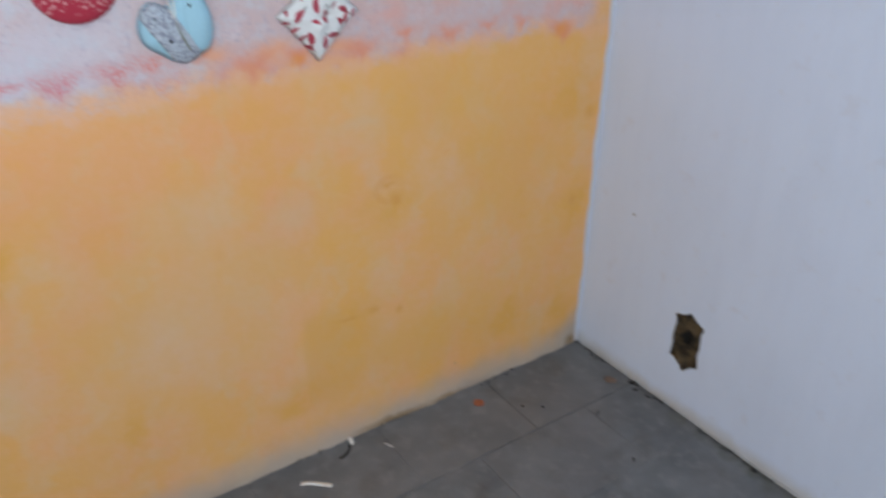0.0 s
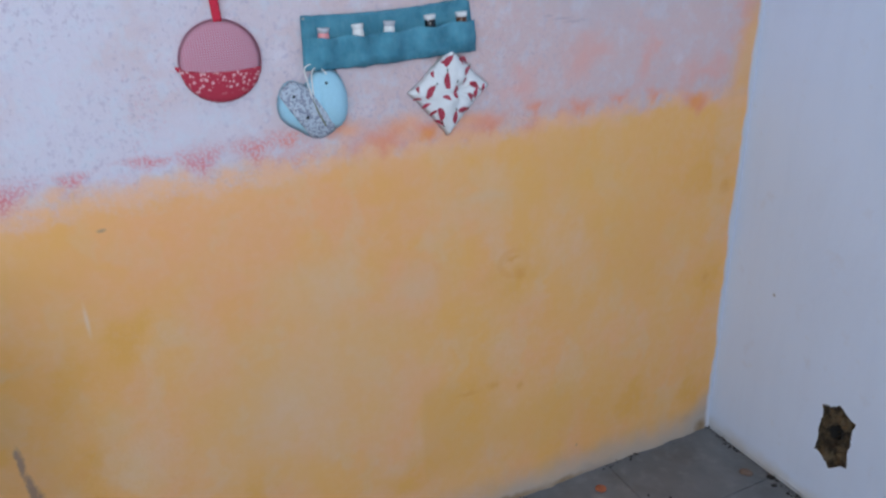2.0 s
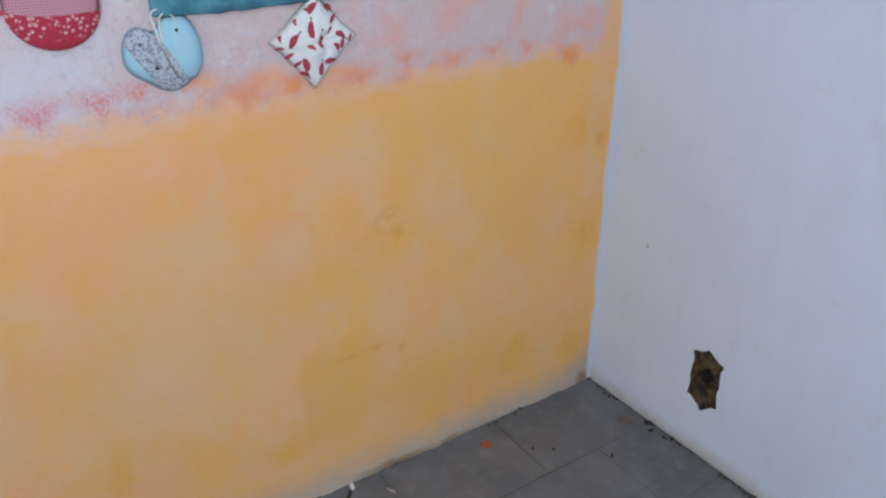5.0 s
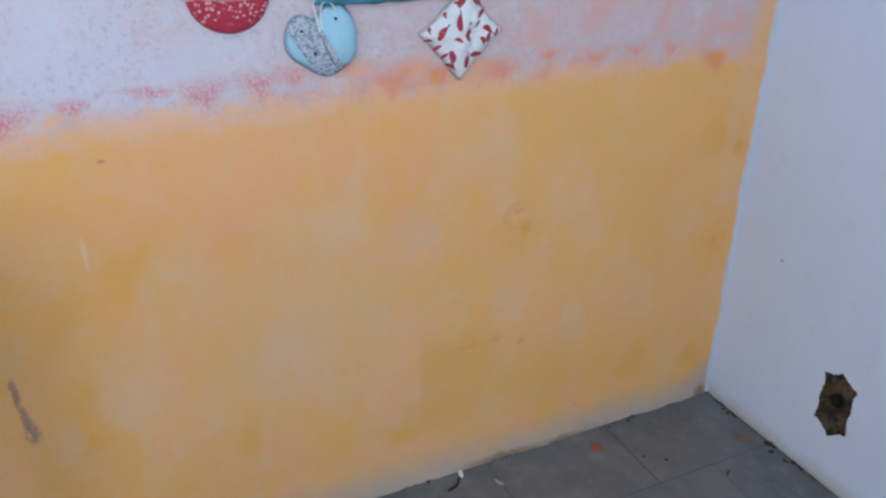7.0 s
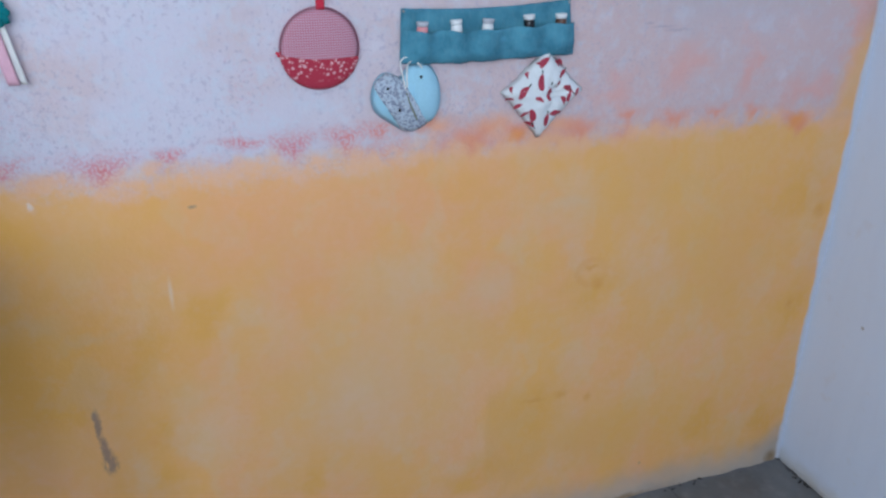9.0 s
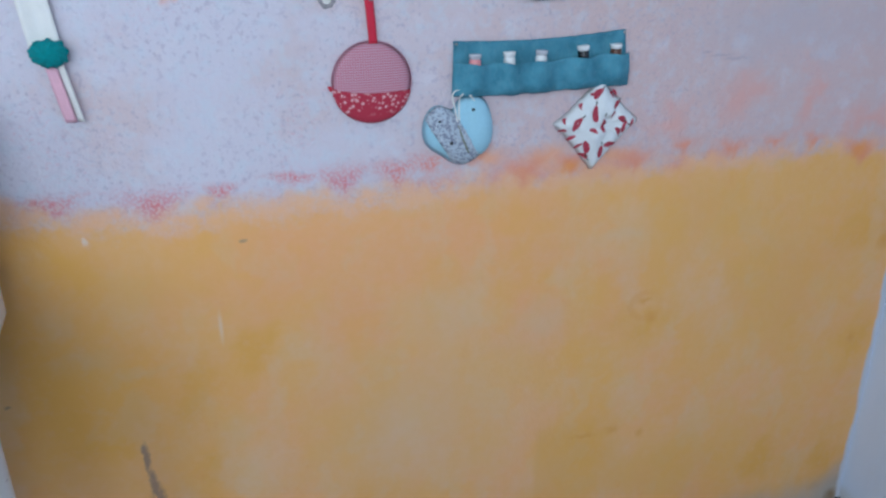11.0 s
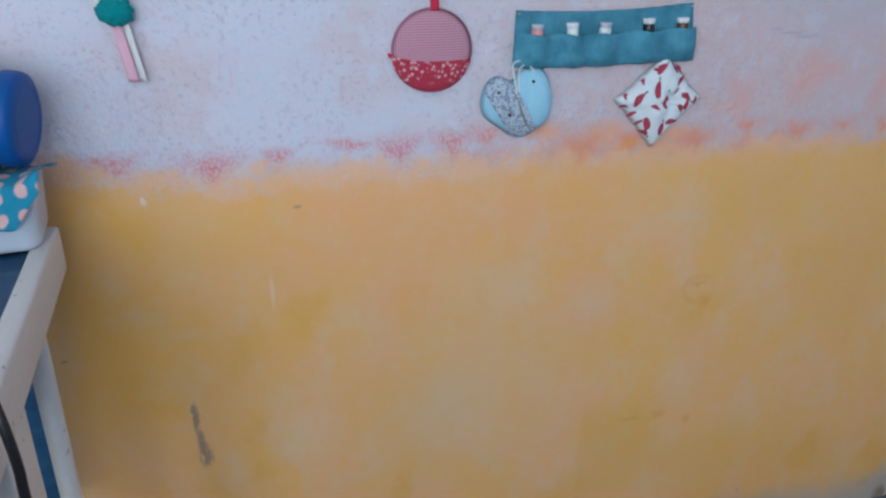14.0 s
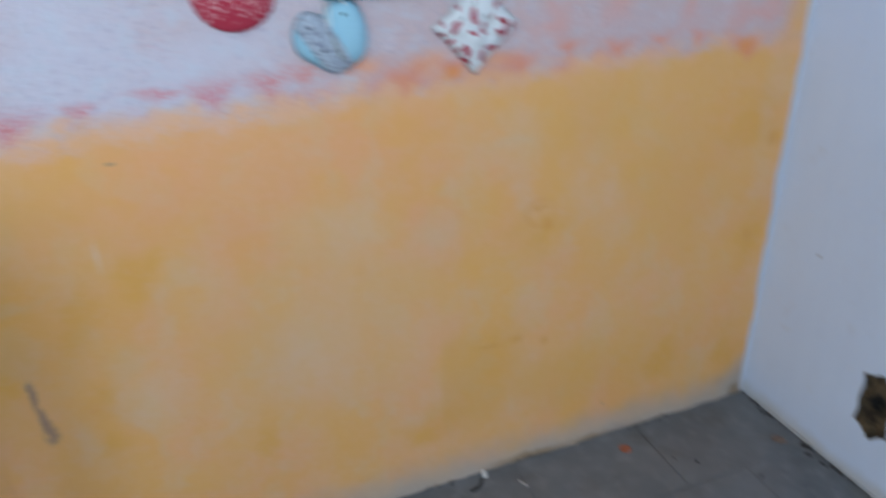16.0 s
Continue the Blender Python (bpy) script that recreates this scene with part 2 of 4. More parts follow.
    c = k.mix(k.math("MULTIPLY", k.blobs(v, [(-1.388, 0.69, 0.006, 0.045)], 0.0), 0.4), c, (0.8, 0.72, 0.6))
    c = k.mix(k.blobs(fine, [(-1.338, 0.836, 0.009, 0.005), (-1.722, 0.6, 0.008, 0.005), (-0.42, 0.09, 0.004, 0.004)], 0.2), c, (0.52, 0.31, 0.16))
    c = k.mix(k.math("MULTIPLY", k.blobs(fine, [(-1.566, 0.862, 0.007, 0.011)], 0.2), 0.6), c, (0.85, 0.8, 0.75))
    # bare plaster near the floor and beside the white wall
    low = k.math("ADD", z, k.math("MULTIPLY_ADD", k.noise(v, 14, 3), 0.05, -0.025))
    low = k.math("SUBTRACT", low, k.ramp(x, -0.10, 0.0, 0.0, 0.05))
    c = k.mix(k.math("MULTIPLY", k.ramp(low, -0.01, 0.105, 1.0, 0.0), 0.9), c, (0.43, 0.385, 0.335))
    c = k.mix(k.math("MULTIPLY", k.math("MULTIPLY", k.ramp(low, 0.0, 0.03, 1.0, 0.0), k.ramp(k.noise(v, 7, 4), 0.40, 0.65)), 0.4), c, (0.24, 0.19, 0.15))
    # brown stains; the last blob paints in the corner crevice's shade and dirt
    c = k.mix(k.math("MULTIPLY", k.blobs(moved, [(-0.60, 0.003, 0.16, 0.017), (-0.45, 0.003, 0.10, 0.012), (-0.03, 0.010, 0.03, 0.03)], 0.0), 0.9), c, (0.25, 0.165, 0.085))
    lower = c

    # stippled lilac-white
    pink = k.ramp(k.math("ADD", x, k.math("MULTIPLY_ADD", k.noise(v, 5, 3), 0.7, -0.35)), -1.35, -0.65)
    u = k.mix(k.math("MULTIPLY", pink, 0.92), LILAC, ROSE)
    u = k.mix(k.math("MULTIPLY", k.ramp(k.noise(v, 7, 4), 0.48, 0.7), 0.6), u, ROSE)
    u = k.mix(k.math("MULTIPLY", k.ramp(k.noise(v, 16, 4), 0.55, 0.72), 0.4), u, (0.72, 0.69, 0.74))
    speck = k.math("MULTIPLY", k.ramp(k.noise(v, 125, 3, 0.6), 0.55, 0.66), k.ramp(k.noise(v, 9, 3), 0.36, 0.58))
    u = k.mix(k.math("MULTIPLY", k.math("MULTIPLY", speck, k.ramp(x, -0.7, -0.25, 1.0, 0.35)), 0.5), u, (0.42, 0.36, 0.45))
    dapple = k.math("MULTIPLY", k.ramp(k.noise(k.vec("ADD", v, (2, 6, 1)), 75, 3, 0.6), 0.54, 0.66), k.ramp(k.noise(v, 8, 3), 0.36, 0.6))
    u = k.mix(k.math("MULTIPLY", k.math("MULTIPLY", dapple, k.ramp(x, -0.8, -0.3, 1.0, 0.3)), 0.48), u, (0.46, 0.40, 0.50))
    redspeck = k.math("MULTIPLY", k.ramp(k.noise(k.vec("ADD", v, (3, 1, 2)), 160, 3), 0.56, 0.66), k.ramp(k.noise(v, 6, 2), 0.48, 0.66))
    u = k.mix(k.math("MULTIPLY", redspeck, 0.32), u, (0.66, 0.32, 0.40))
    veil = k.ramp(k.noise(k.vec("ADD", v, (8, 2, 5)), 34, 4, 0.65), 0.46, 0.66)
    u = k.mix(k.math("MULTIPLY", veil, k.ramp(x, -0.9, -0.3, 0.38, 0.22)), u, (0.60, 0.67, 0.74))
    u = k.mix(k.math("MULTIPLY", k.blobs(fine, [(-0.50, 1.085, 0.035, 0.004), (-0.47, 1.078, 0.045, 0.004), (-0.53, 1.092, 0.015, 0.004)], 0.1), 0.4), u, (0.32, 0.28, 0.36))
    u = k.mix(k.math("MULTIPLY", k.blobs(drift, [(-0.36, 1.13, 0.34, 0.10)], 0.0), 0.55), u, (0.53, 0.48, 0.52))
    strokes = k.blobs(drift, [(-0.28, 1.0, 0.04, 0.09), (-0.45, 1.0, 0.07, 0.10), (-0.05, 1.06, 0.035, 0.3), (-0.15, 0.94, 0.10, 0.05), (-0.60, 0.97, 0.09, 0.05),
                              (-1.40, 1.19, 0.02, 0.03)], 0.0)
    u = k.mix(k.math("MULTIPLY", strokes, 0.55), u, (0.80, 0.36, 0.28))
    # salmon fringe just above the border, broken up by the stipple on its left half
    fringe = k.math("MULTIPLY", k.ramp(d, 0.0, 0.065, 1.0, 0.0), k.ramp(k.noise(v, 17, 3), 0.38, 0.62))
    salmon = k.mix(k.ramp(x, -1.2, -0.85), (0.68, 0.20, 0.22), SALMON)
    grainy = k.ramp(k.noise(v, 190, 3), 0.38, 0.60, 0.3, 1.0)
    grainy = k.math("MAXIMUM", grainy, k.ramp(x, -1.05, -0.9))
    u = k.mix(k.math("MULTIPLY", k.math("MULTIPLY", fringe, grainy), k.math("MULTIPLY", k.ramp(x, -1.15, -0.95, 0.4, 1.0), k.ramp(x, -0.6, -0.3, 0.75, 0.35))), u, salmon)
    peach = k.math("MULTIPLY", k.ramp(d, -0.035, -0.004), k.ramp(d, 0.008, 0.04, 1.0, 0.0))
    peach = k.math("MULTIPLY", peach, k.ramp(k.noise(v, 21, 3), 0.36, 0.6))
    c = k.mix(k.math("MULTIPLY", peach, 0.7), k.mix(upper, lower, u), (0.86, 0.47, 0.25))
    dabs = k.wedges(moved, [(-1.462, 0.880, 0.056, 0.045), (-1.60, 0.902, 0.05, 0.030), (-1.173, 0.892, 0.050, 0.046), (-1.085, 0.904, 0.052, 0.038), (-1.03, 0.918, 0.04, 0.030), (-1.36, 0.906, 0.030, 0.024), (-1.25, 0.916, 0.05, 0.022)])
    c = k.mix(k.math("MULTIPLY", k.math("MULTIPLY", dabs, grainy), 0.95), c, salmon)
    c = k.mix(k.math("MULTIPLY", k.blobs(moved, [(-0.823, 0.928, 0.065, 0.036), (-0.93, 0.938, 0.05, 0.024), (-0.70, 0.922, 0.07, 0.026)], 0.0), 0.85), c, (0.84, 0.40, 0.23))
    torn = k.vec("ADD", v, k.vec("SCALE", k.vec("SUBTRACT", k.noise(v, 34, 4, colour=True), (0.5, 0.5, 0.5))))
    torn.node.inputs[1].links[0].from_node.inputs["Scale"].default_value = 0.034
    dabs = k.wedges(torn, [(-0.866, 0.874, 0.048, 0.052), (-0.776, 0.894, 0.042, 0.034), (-0.653, 0.880, 0.044, 0.042), (-0.553, 0.908, 0.034, 0.028), (-0.449, 0.890, 0.036, 0.034), (-0.96, 0.925, 0.04, 0.03),
                            (-0.36, 0.905, 0.026, 0.022), (-0.27, 0.900, 0.030, 0.024), (-0.151, 0.852, 0.046, 0.044)])
    dabs = k.math("MULTIPLY", dabs, k.ramp(k.noise(v, 26, 3), 0.3, 0.55, 0.6, 1.0))
    c = k.mix(k.math("MULTIPLY", dabs, 0.85), c, SALMON)
    c = k.mix(k.math("MULTIPLY", k.blobs(moved, [(-0.158, 0.888, 0.036, 0.028), (-0.777, 0.908, 0.034, 0.020)], 0.05), 0.8), c, (0.85, 0.32, 0.08))
    strip = k.math("ADD", k.math("SUBTRACT", x, k.math("MULTIPLY", k.math("SUBTRACT", z, 0.90), 0.20)), k.math("MULTIPLY_ADD", k.noise(v, 18, 3), 0.05, -0.025))
    c = k.mix(k.math("MULTIPLY", k.ramp(strip, -0.10, -0.04), k.math("MULTIPLY", upper, 0.75)), c, k.mix(k.ramp(z, 1.02, 1.14), OCHRE, (0.60, 0.27, 0.20)))
    edge = k.math("ADD", x, k.math("MULTIPLY_ADD", k.noise(v, 6, 4), 0.044, -0.022))
    c = k.mix(k.ramp(edge, -0.018, -0.008), c, (0.60, 0.615, 0.67))
    stipple = k.math("MULTIPLY", k.ramp(k.noise(v, 85, 3, 0.6), 0.42, 0.62), k.math("MULTIPLY", upper, k.ramp(x, -0.6, -0.2, 0.55, 0.25)))
    h = k.math("ADD", stipple, k.math("MULTIPLY", k.noise(v, 40, 4), 0.5))
    h = k.math("ADD", h, k.math("MULTIPLY", k.noise(v, 160, 3), k.math("MULTIPLY_ADD", upper, 0.5, 0.12)))
    k.bump(h, 0.35, 0.004)
    return k.done(c)


def white_paint():
    k = Mat("white_wall_paint", 0.8)
    v = k.pos()
    z = k.xyz(v)[2]
    c = k.mix(k.noise(v, 2.2, 3), (0.61, 0.69, 0.835), WHITE)
    c = k.mix(k.math("MULTIPLY", k.ramp(k.noise(k.vec("MULTIPLY", v, (1, 1, 0.5)), 6, 4), 0.48, 0.72), 0.3), c, (0.57, 0.64, 0.76))
    c = k.mix(k.math("MULTIPLY", k.ramp(k.noise(v, 34, 4), 0.62, 0.8), 0.3), c, (0.6, 0.58, 0.56))
    brush = k.noise(k.vec("MULTIPLY", v, (1, 1, 0.12)), 26, 4, 0.6)
    c = k.mix(k.ramp(brush, 0.42, 0.74, 0.0, 0.16), c, (0.56, 0.62, 0.75))
    c = k.mix(k.ramp(k.noise(k.vec("ADD", v, (0, 3, 6)), 16, 4), 0.60, 0.74, 0.0, 0.25), c, (0.58, 0.56, 0.60))
    low = k.math("ADD", z, k.math("MULTIPLY_ADD", k.noise(v, 12, 3), 0.05, -0.025))
    c = k.mix(k.math("MULTIPLY", k.ramp(low, 0.0, 0.05, 1.0, 0.0), 0.7), c, (0.50, 0.47, 0.42))
    d = k.vec("LENGTH", k.vec("SUBTRACT", v, (0.0, -0.1415, 0.4525)))
    c = k.mix(k.ramp(d, 0.002, 0.006, 0.8, 0.0), c, (0.3, 0.3, 0.32))
    k.bump(k.math("ADD", k.noise(v, 9, 3), k.math("MULTIPLY", k.noise(v, 70, 4), 0.25)), 0.3, 0.006)
    return k.done(c)


def tile_stone(name="grey_stone_tile", shade=1.0):
    k = Mat(name, 0.6)
    v = k.pos()
    info = k.t.nodes.new("ShaderNodeObjectInfo").outputs["Random"]
    c = k.mix(k.ramp(k.noise(v, 6, 4), 0.3, 0.7), (0.096, 0.110, 0.120), (0.166, 0.183, 0.196))
    c = k.mix(k.math("MULTIPLY", k.ramp(k.noise(v, 28, 4), 0.48, 0.72), 0.6), c, (0.22, 0.23, 0.235))
    c = k.mix(k.math("MULTIPLY", k.ramp(k.noise(k.vec("ADD", v, (5, 2, 0)), 11, 4), 0.52, 0.70), 0.55), c, (0.078, 0.076, 0.072))
    c = k.mix(k.math("MULTIPLY", k.ramp(k.noise(k.vec("ADD", v, (1, 7, 3)), 3.4, 3), 0.48, 0.66), 0.4), c, (0.15, 0.145, 0.145))
    x, y, _ = k.xyz(v)
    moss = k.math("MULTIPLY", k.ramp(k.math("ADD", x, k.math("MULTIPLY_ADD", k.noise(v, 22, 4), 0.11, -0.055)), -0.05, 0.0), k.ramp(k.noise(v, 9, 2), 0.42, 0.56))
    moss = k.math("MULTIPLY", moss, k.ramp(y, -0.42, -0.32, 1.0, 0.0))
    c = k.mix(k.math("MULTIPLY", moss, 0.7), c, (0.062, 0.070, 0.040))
    c = k.mix(k.math("MULTIPLY", info, 0.45), c, (0.165, 0.165, 0.17))
    c = k.mix(1.0, c, (shade, shade, shade), "MULTIPLY")
    k.put(k.b.inputs["Roughness"], k.ramp(k.noise(v, 20, 3), 0.3, 0.7, 0.42, 0.7))
    k.bump(k.math("ADD", k.noise(v, 18, 4), k.math("MULTIPLY", k.noise(v, 120, 3), 0.3)), 0.5, 0.005)
    return k.done(c)


def rubble():
    k = Mat("broken_brown_plaster", 0.95)
    v = k.pos()
    c = k.mix(k.ramp(k.noise(v, 45, 4), 0.35, 0.65), (0.028, 0.019, 0.010), (0.12, 0.082, 0.042))
    c = k.mix(k.ramp(k.noise(v, 110, 3), 0.58, 0.74), c, (0.16, 0.115, 0.065))
    k.bump(k.noise(v, 90, 4), 0.9, 0.01)
    return k.done(c)


def gingham():
    k = Mat("red_gingham_cotton", 0.9)
    v = k.pos(False)
    x, _, z = k.xyz(v)
    a = k.ramp(k.math("PINGPONG", k.math("ADD", x, 1.0), 0.0019), 0.0007, 0.0012)
    b = k.ramp(k.math("PINGPONG", k.math("ADD", z, 1.0), 0.0019), 0.0007, 0.0012)
    f = k.math("MULTIPLY", k.math("ADD", a, b), 0.5)
    k.bump(k.noise(v, 700, 2), 0.4, 0.0006)
    return k.done(k.mix(f, (0.56, 0.37, 0.43), (0.48, 0.12, 0.18)))


def floral_red():
    k = Mat("red_floral_cotton", 0.9)
    v = k.pos(False)
    flower = k.ramp(k.math("ADD", k.voronoi(v, 150), k.math("MULTIPLY", k.noise(v, 260, 2), 0.5)), 0.50, 0.72, 1.0, 0.0)
    flower = k.math("MULTIPLY", flower, k.ramp(k.xyz(v)[2], -0.052, -0.040))
    k.bump(k.noise(v, 600, 2), 0.4, 0.0006)
    return k.done(k.mix(k.math("MULTIPLY", flower, 0.75), (0.44, 0.030, 0.060), (0.76, 0.46, 0.47)))


def denim(name="blue_denim", shade=1.0):
    k = Mat(name, 0.9)
    v = k.pos(False)
    weave = k.noise(k.vec("MULTIPLY", v, (1, 1, 0.25)), 420, 2)
    c = k.mix(k.ramp(k.noise(v, 26, 4), 0.3, 0.72), (0.03 * shade, 0.15 * shade, 0.21 * shade), (0.07 * shade, 0.25 * shade, 0.33 * shade))
    c = k.mix(k.math("MULTIPLY", k.ramp(weave, 0.45, 0.7), 0.22), c, (0.19, 0.34, 0.40))
    k.bump(k.math("ADD", weave, k.noise(v, 60, 3)), 0.5, 0.0012)
    return k.done(c)


def grey_floral():
    k = Mat("grey_floral_cotton", 0.9)
    v = k.pos(False)
    c = k.mix(k.ramp(k.noise(v, 210, 3), 0.46, 0.58), (0.44, 0.51, 0.58), (0.23, 0.25, 0.32))
    c = k.mix(k.ramp(k.noise(k.vec("ADD", v, (1, 4, 2)), 240, 2), 0.58, 0.7), c, (0.58, 0.62, 0.66))
    return k.done(c)


def dotted_teal():
    k = Mat("teal_cotton_with_pink_dots", 0.9)
    v = k.pos(False)
    x, y, z = k.xyz(v)
    n = k.t.nodes.new("ShaderNodeCombineXYZ")
    k.put(n.inputs[0], x)
    k.put(n.inputs[1], k.math("SUBTRACT", z, y))
    d = k.math("ADD", k.voronoi(n.outputs[0], 40, jitter=0.25), k.math("MULTIPLY", k.noise(v, 200, 2), 0.16))
    k.bump(k.noise(v, 400, 2), 0.4, 0.0006)
    return k.done(k.mix(k.ramp(d, 0.35, 0.44, 1.0, 0.0), (0.015, 0.22, 0.33), (0.62, 0.37, 0.35)))


def blue_board():
    k = Mat("blue_painted_board", 0.32)
    v = k.pos(False)
    c = k.mix(k.ramp(k.noise(k.vec("MULTIPLY", v, (1, 6, 6)), 8, 4), 0.35, 0.7), (0.026, 0.115, 0.24), (0.052, 0.185, 0.35))
    k.bump(k.noise(v, 60, 3), 0.2, 0.001)
    return k.done(c)


def white_wood():
    k = Mat("worn_white_painted_wood", 0.45)
    v = k.pos(False)
    c = k.mix(k.noise(k.vec("MULTIPLY", v, (5, 1, 5)), 14, 4), (0.60, 0.555, 0.51), (0.70, 0.655, 0.61))
    c = k.mix(k.math("MULTIPLY", k.ramp(k.noise(v, 75, 3), 0.68, 0.74), 0.8), c, (0.22, 0.15, 0.11))
    k.bump(k.noise(k.vec("MULTIPLY", v, (6, 1, 6)), 40, 3), 0.25, 0.0012)
    return k.done(c)


def glassy(name, colour=(1, 1, 1), rough=0.02):
    k = Mat(name, rough)
    k.b.inputs["Transmission Weight"].default_value, k.b.inputs["IOR"].default_value = 1.0, 1.45
    return k.done(colour)


OCHRE, OCHRE_PALE, OCHRE_WORN = (0.845, 0.450, 0.145), (0.845, 0.462, 0.205), (0.80, 0.500, 0.30)
OCHRE_WARM, OCHRE_DEEP = (0.87, 0.428, 0.190), (0.80, 0.42, 0.095)
LILAC, ROSE, SALMON, WHITE = (0.655, 0.610, 0.680), (0.655, 0.478, 0.462), (0.80, 0.29, 0.17), (0.675, 0.765, 0.905)
M_WALL, M_WHITE, M_TILE, M_RUBBLE = wall_paint(), white_paint(), tile_stone(), rubble()
M_GROUT = tile_stone("dark_stone_joint", 0.72)
M_CEIL = plain("ceiling_whitewash", (0.76, 0.76, 0.75), 0.9, grain=30, amount=0.06)
M_FILLET_WHITE = plain("dirty_white_plaster", (0.36, 0.34, 0.32), 0.95, grain=70, amount=0.75, relief=0.004)
M_GINGHAM, M_FLORAL, M_DENIM, M_POCKET = gingham(), floral_red(), denim(shade=1.12), denim("faded_blue_denim", 1.2)
M_RED = plain("red_cotton_tape", (0.56, 0.02, 0.05), 0.85, grain=300)
M_ICE = plain("pale_blue_cotton", (0.34, 0.60, 0.72), 0.85, grain=250, amount=0.12)
M_GREYFLORAL, M_DOTS, M_BLUEBOARD, M_WOOD = grey_floral(), dotted_teal(), blue_board(), white_wood()
M_CREAM = plain("cream_cotton", (0.74, 0.76, 0.76), 0.9, grain=250, amount=0.1)
M_CHILLI = plain("printed_chilli_red", (0.40, 0.045, 0.075), 0.9, grain=200)
M_STALK = plain("printed_stalk_green", (0.05, 0.08, 0.06), 0.9, grain=200)
M_BLACK = plain("black_rubber", (0.007, 0.007, 0.008), 0.45, grain=200)
M_BEAD = plain("black_bead", (0.01, 0.01, 0.012), 0.25, grain=200, relief=0)
M_TEAL = plain("teal_yarn", (0.0, 0.20, 0.21), 0.95, grain=260, amount=0.45, relief=0.004)
M_PINK = plain("pink_felt", (0.74, 0.42, 0.50), 0.9, grain=200, amount=0.12)
M_RIBBON = plain("white_ribbon", (0.78, 0.76, 0.72), 0.6, grain=200, amount=0.08)
M_LIDBLUE = plain("royal_blue_plastic", (0.003, 0.072, 0.27), 0.45, grain=40, amount=0.1, relief=0.0003)
M_LIDBLUE.node_tree.nodes["Principled BSDF"].inputs["Specular IOR Level"].default_value = 0.25
M_TUB = plain("white_plastic", (0.52, 0.56, 0.62), 0.35, grain=40, amount=0.05, relief=0.0003)
M_GLASS = glassy("clear_glass")
M_STEEL = plain("dull_steel", (0.42, 0.40, 0.38), 0.4, 0.9, grain=120)
M_IRON = plain("dark_iron", (0.03, 0.035, 0.04), 0.5, 0.3, grain=120)
k = Mat("orange_printed_label", 0.6)
LABEL_V = k.pos(False)
M_LABEL = k.done(k.mix(k.ramp(k.noise(k.vec("ADD", LABEL_V, (2, 5, 1)), 60, 2), 0.56, 0.66),
                       k.mix(k.ramp(k.noise(LABEL_V, 34, 2), 0.44, 0.54), (0.84, 0.33, 0.18), (0.86, 0.52, 0.30)), (0.85, 0.78, 0.74)))
M_YELLOW = plain("yellow_green_print", (0.62, 0.66, 0.28), 0.6, grain=60, amount=0.3)
M_NAVY = plain("dark_green_felt", (0.015, 0.05, 0.06), 0.9, grain=160)
M_WINE = plain("wine_red_felt", (0.42, 0.07, 0.13), 0.9, grain=160)
M_PALEBLUE = plain("pale_blue_felt", (0.55, 0.78, 0.90), 0.9, grain=160)
M_ROSEFELT = plain("rose_felt", (0.76, 0.50, 0.56), 0.9, grain=160)
M_BROWN = plain("brown_bottle", (0.10, 0.035, 0.015), 0.3, grain=60, relief=0)
M_PAPER = plain("white_paper", (0.80, 0.80, 0.78), 0.8, grain=100, amount=0.08)
M_BRICK = plain("orange_brick_crumb", (0.33, 0.105, 0.05), 0.95, grain=150, amount=0.4, relief=0.003)
M_SOOT = plain("dark_dirt", (0.03, 0.028, 0.026), 0.95, grain=150, relief=0.003)
M_BORE_SHADE = plain("bore_shade_black", (0.006, 0.005, 0.004), 0.9, grain=150, relief=0)
M_GREEN = plain("green_knit", (0.10, 0.36, 0.16), 0.9, grain=200)


# ---- building helpers ----
def part(name, bm, material, parent=None, label="", smooth=True):
    me = bpy.data.meshes.new(name)
    bm.normal_update()
    bm.to_mesh(me)
    bm.free()
    for mat in material if isinstance(material, (list, tuple)) else (material,):
        me.materials.append(mat)
    if smooth:
        me.shade_smooth()
    ob = new(name, me)
    ob.parent = parent
    if label:
        ob["label"] = label
    return ob


def thing(name, m, label, category, group=""):
    ob = new(name)
    ob.empty_display_size = 0.05
    ob.matrix_world = m
    return tagged(ob, label, category, group)


def box(bm, x0, x1, y0, y1, z0, z1, bevel=0.0, segments=2):
    r = bmesh.ops.create_cube(bm, size=1.0)["verts"]
    for v in r:
        v.co = Vector(((x0, x1)[v.co.x > 0], (y0, y1)[v.co.y > 0], (z0, z1)[v.co.z > 0]))
    if bevel:
        es = {e for v in r for e in v.link_edges}
        bmesh.ops.bevel(bm, geom=list(es), offset=bevel, segments=segments, profile=0.6, affect="EDGES")
    return bm


def lathe(profile, steps=40, closed=False):
    """A surface of revolution about z, from (radius, height) pairs."""
    bm = bmesh.new()
    rows = [[bm.verts.new((r * math.cos(2 * math.pi * i / steps), r * math.sin(2 * math.pi * i / steps), z)) for i in range(steps)]
            if r > 1e-6 else [bm.verts.new((0, 0, z))] for r, z in profile]
    for a, b in zip(rows, rows[1:]):
        for i in range(steps):
            j = (i + 1) % steps
            q = [a[i % len(a)], a[j % len(a)], b[j % len(b)], b[i % len(b)]]
            q = [v for n, v in enumerate(q) if v not in q[:n]]
            if len(q) > 2:
                bm.faces.new(q)
    bmesh.ops.recalc_face_normals(bm, faces=bm.faces)
    return bm


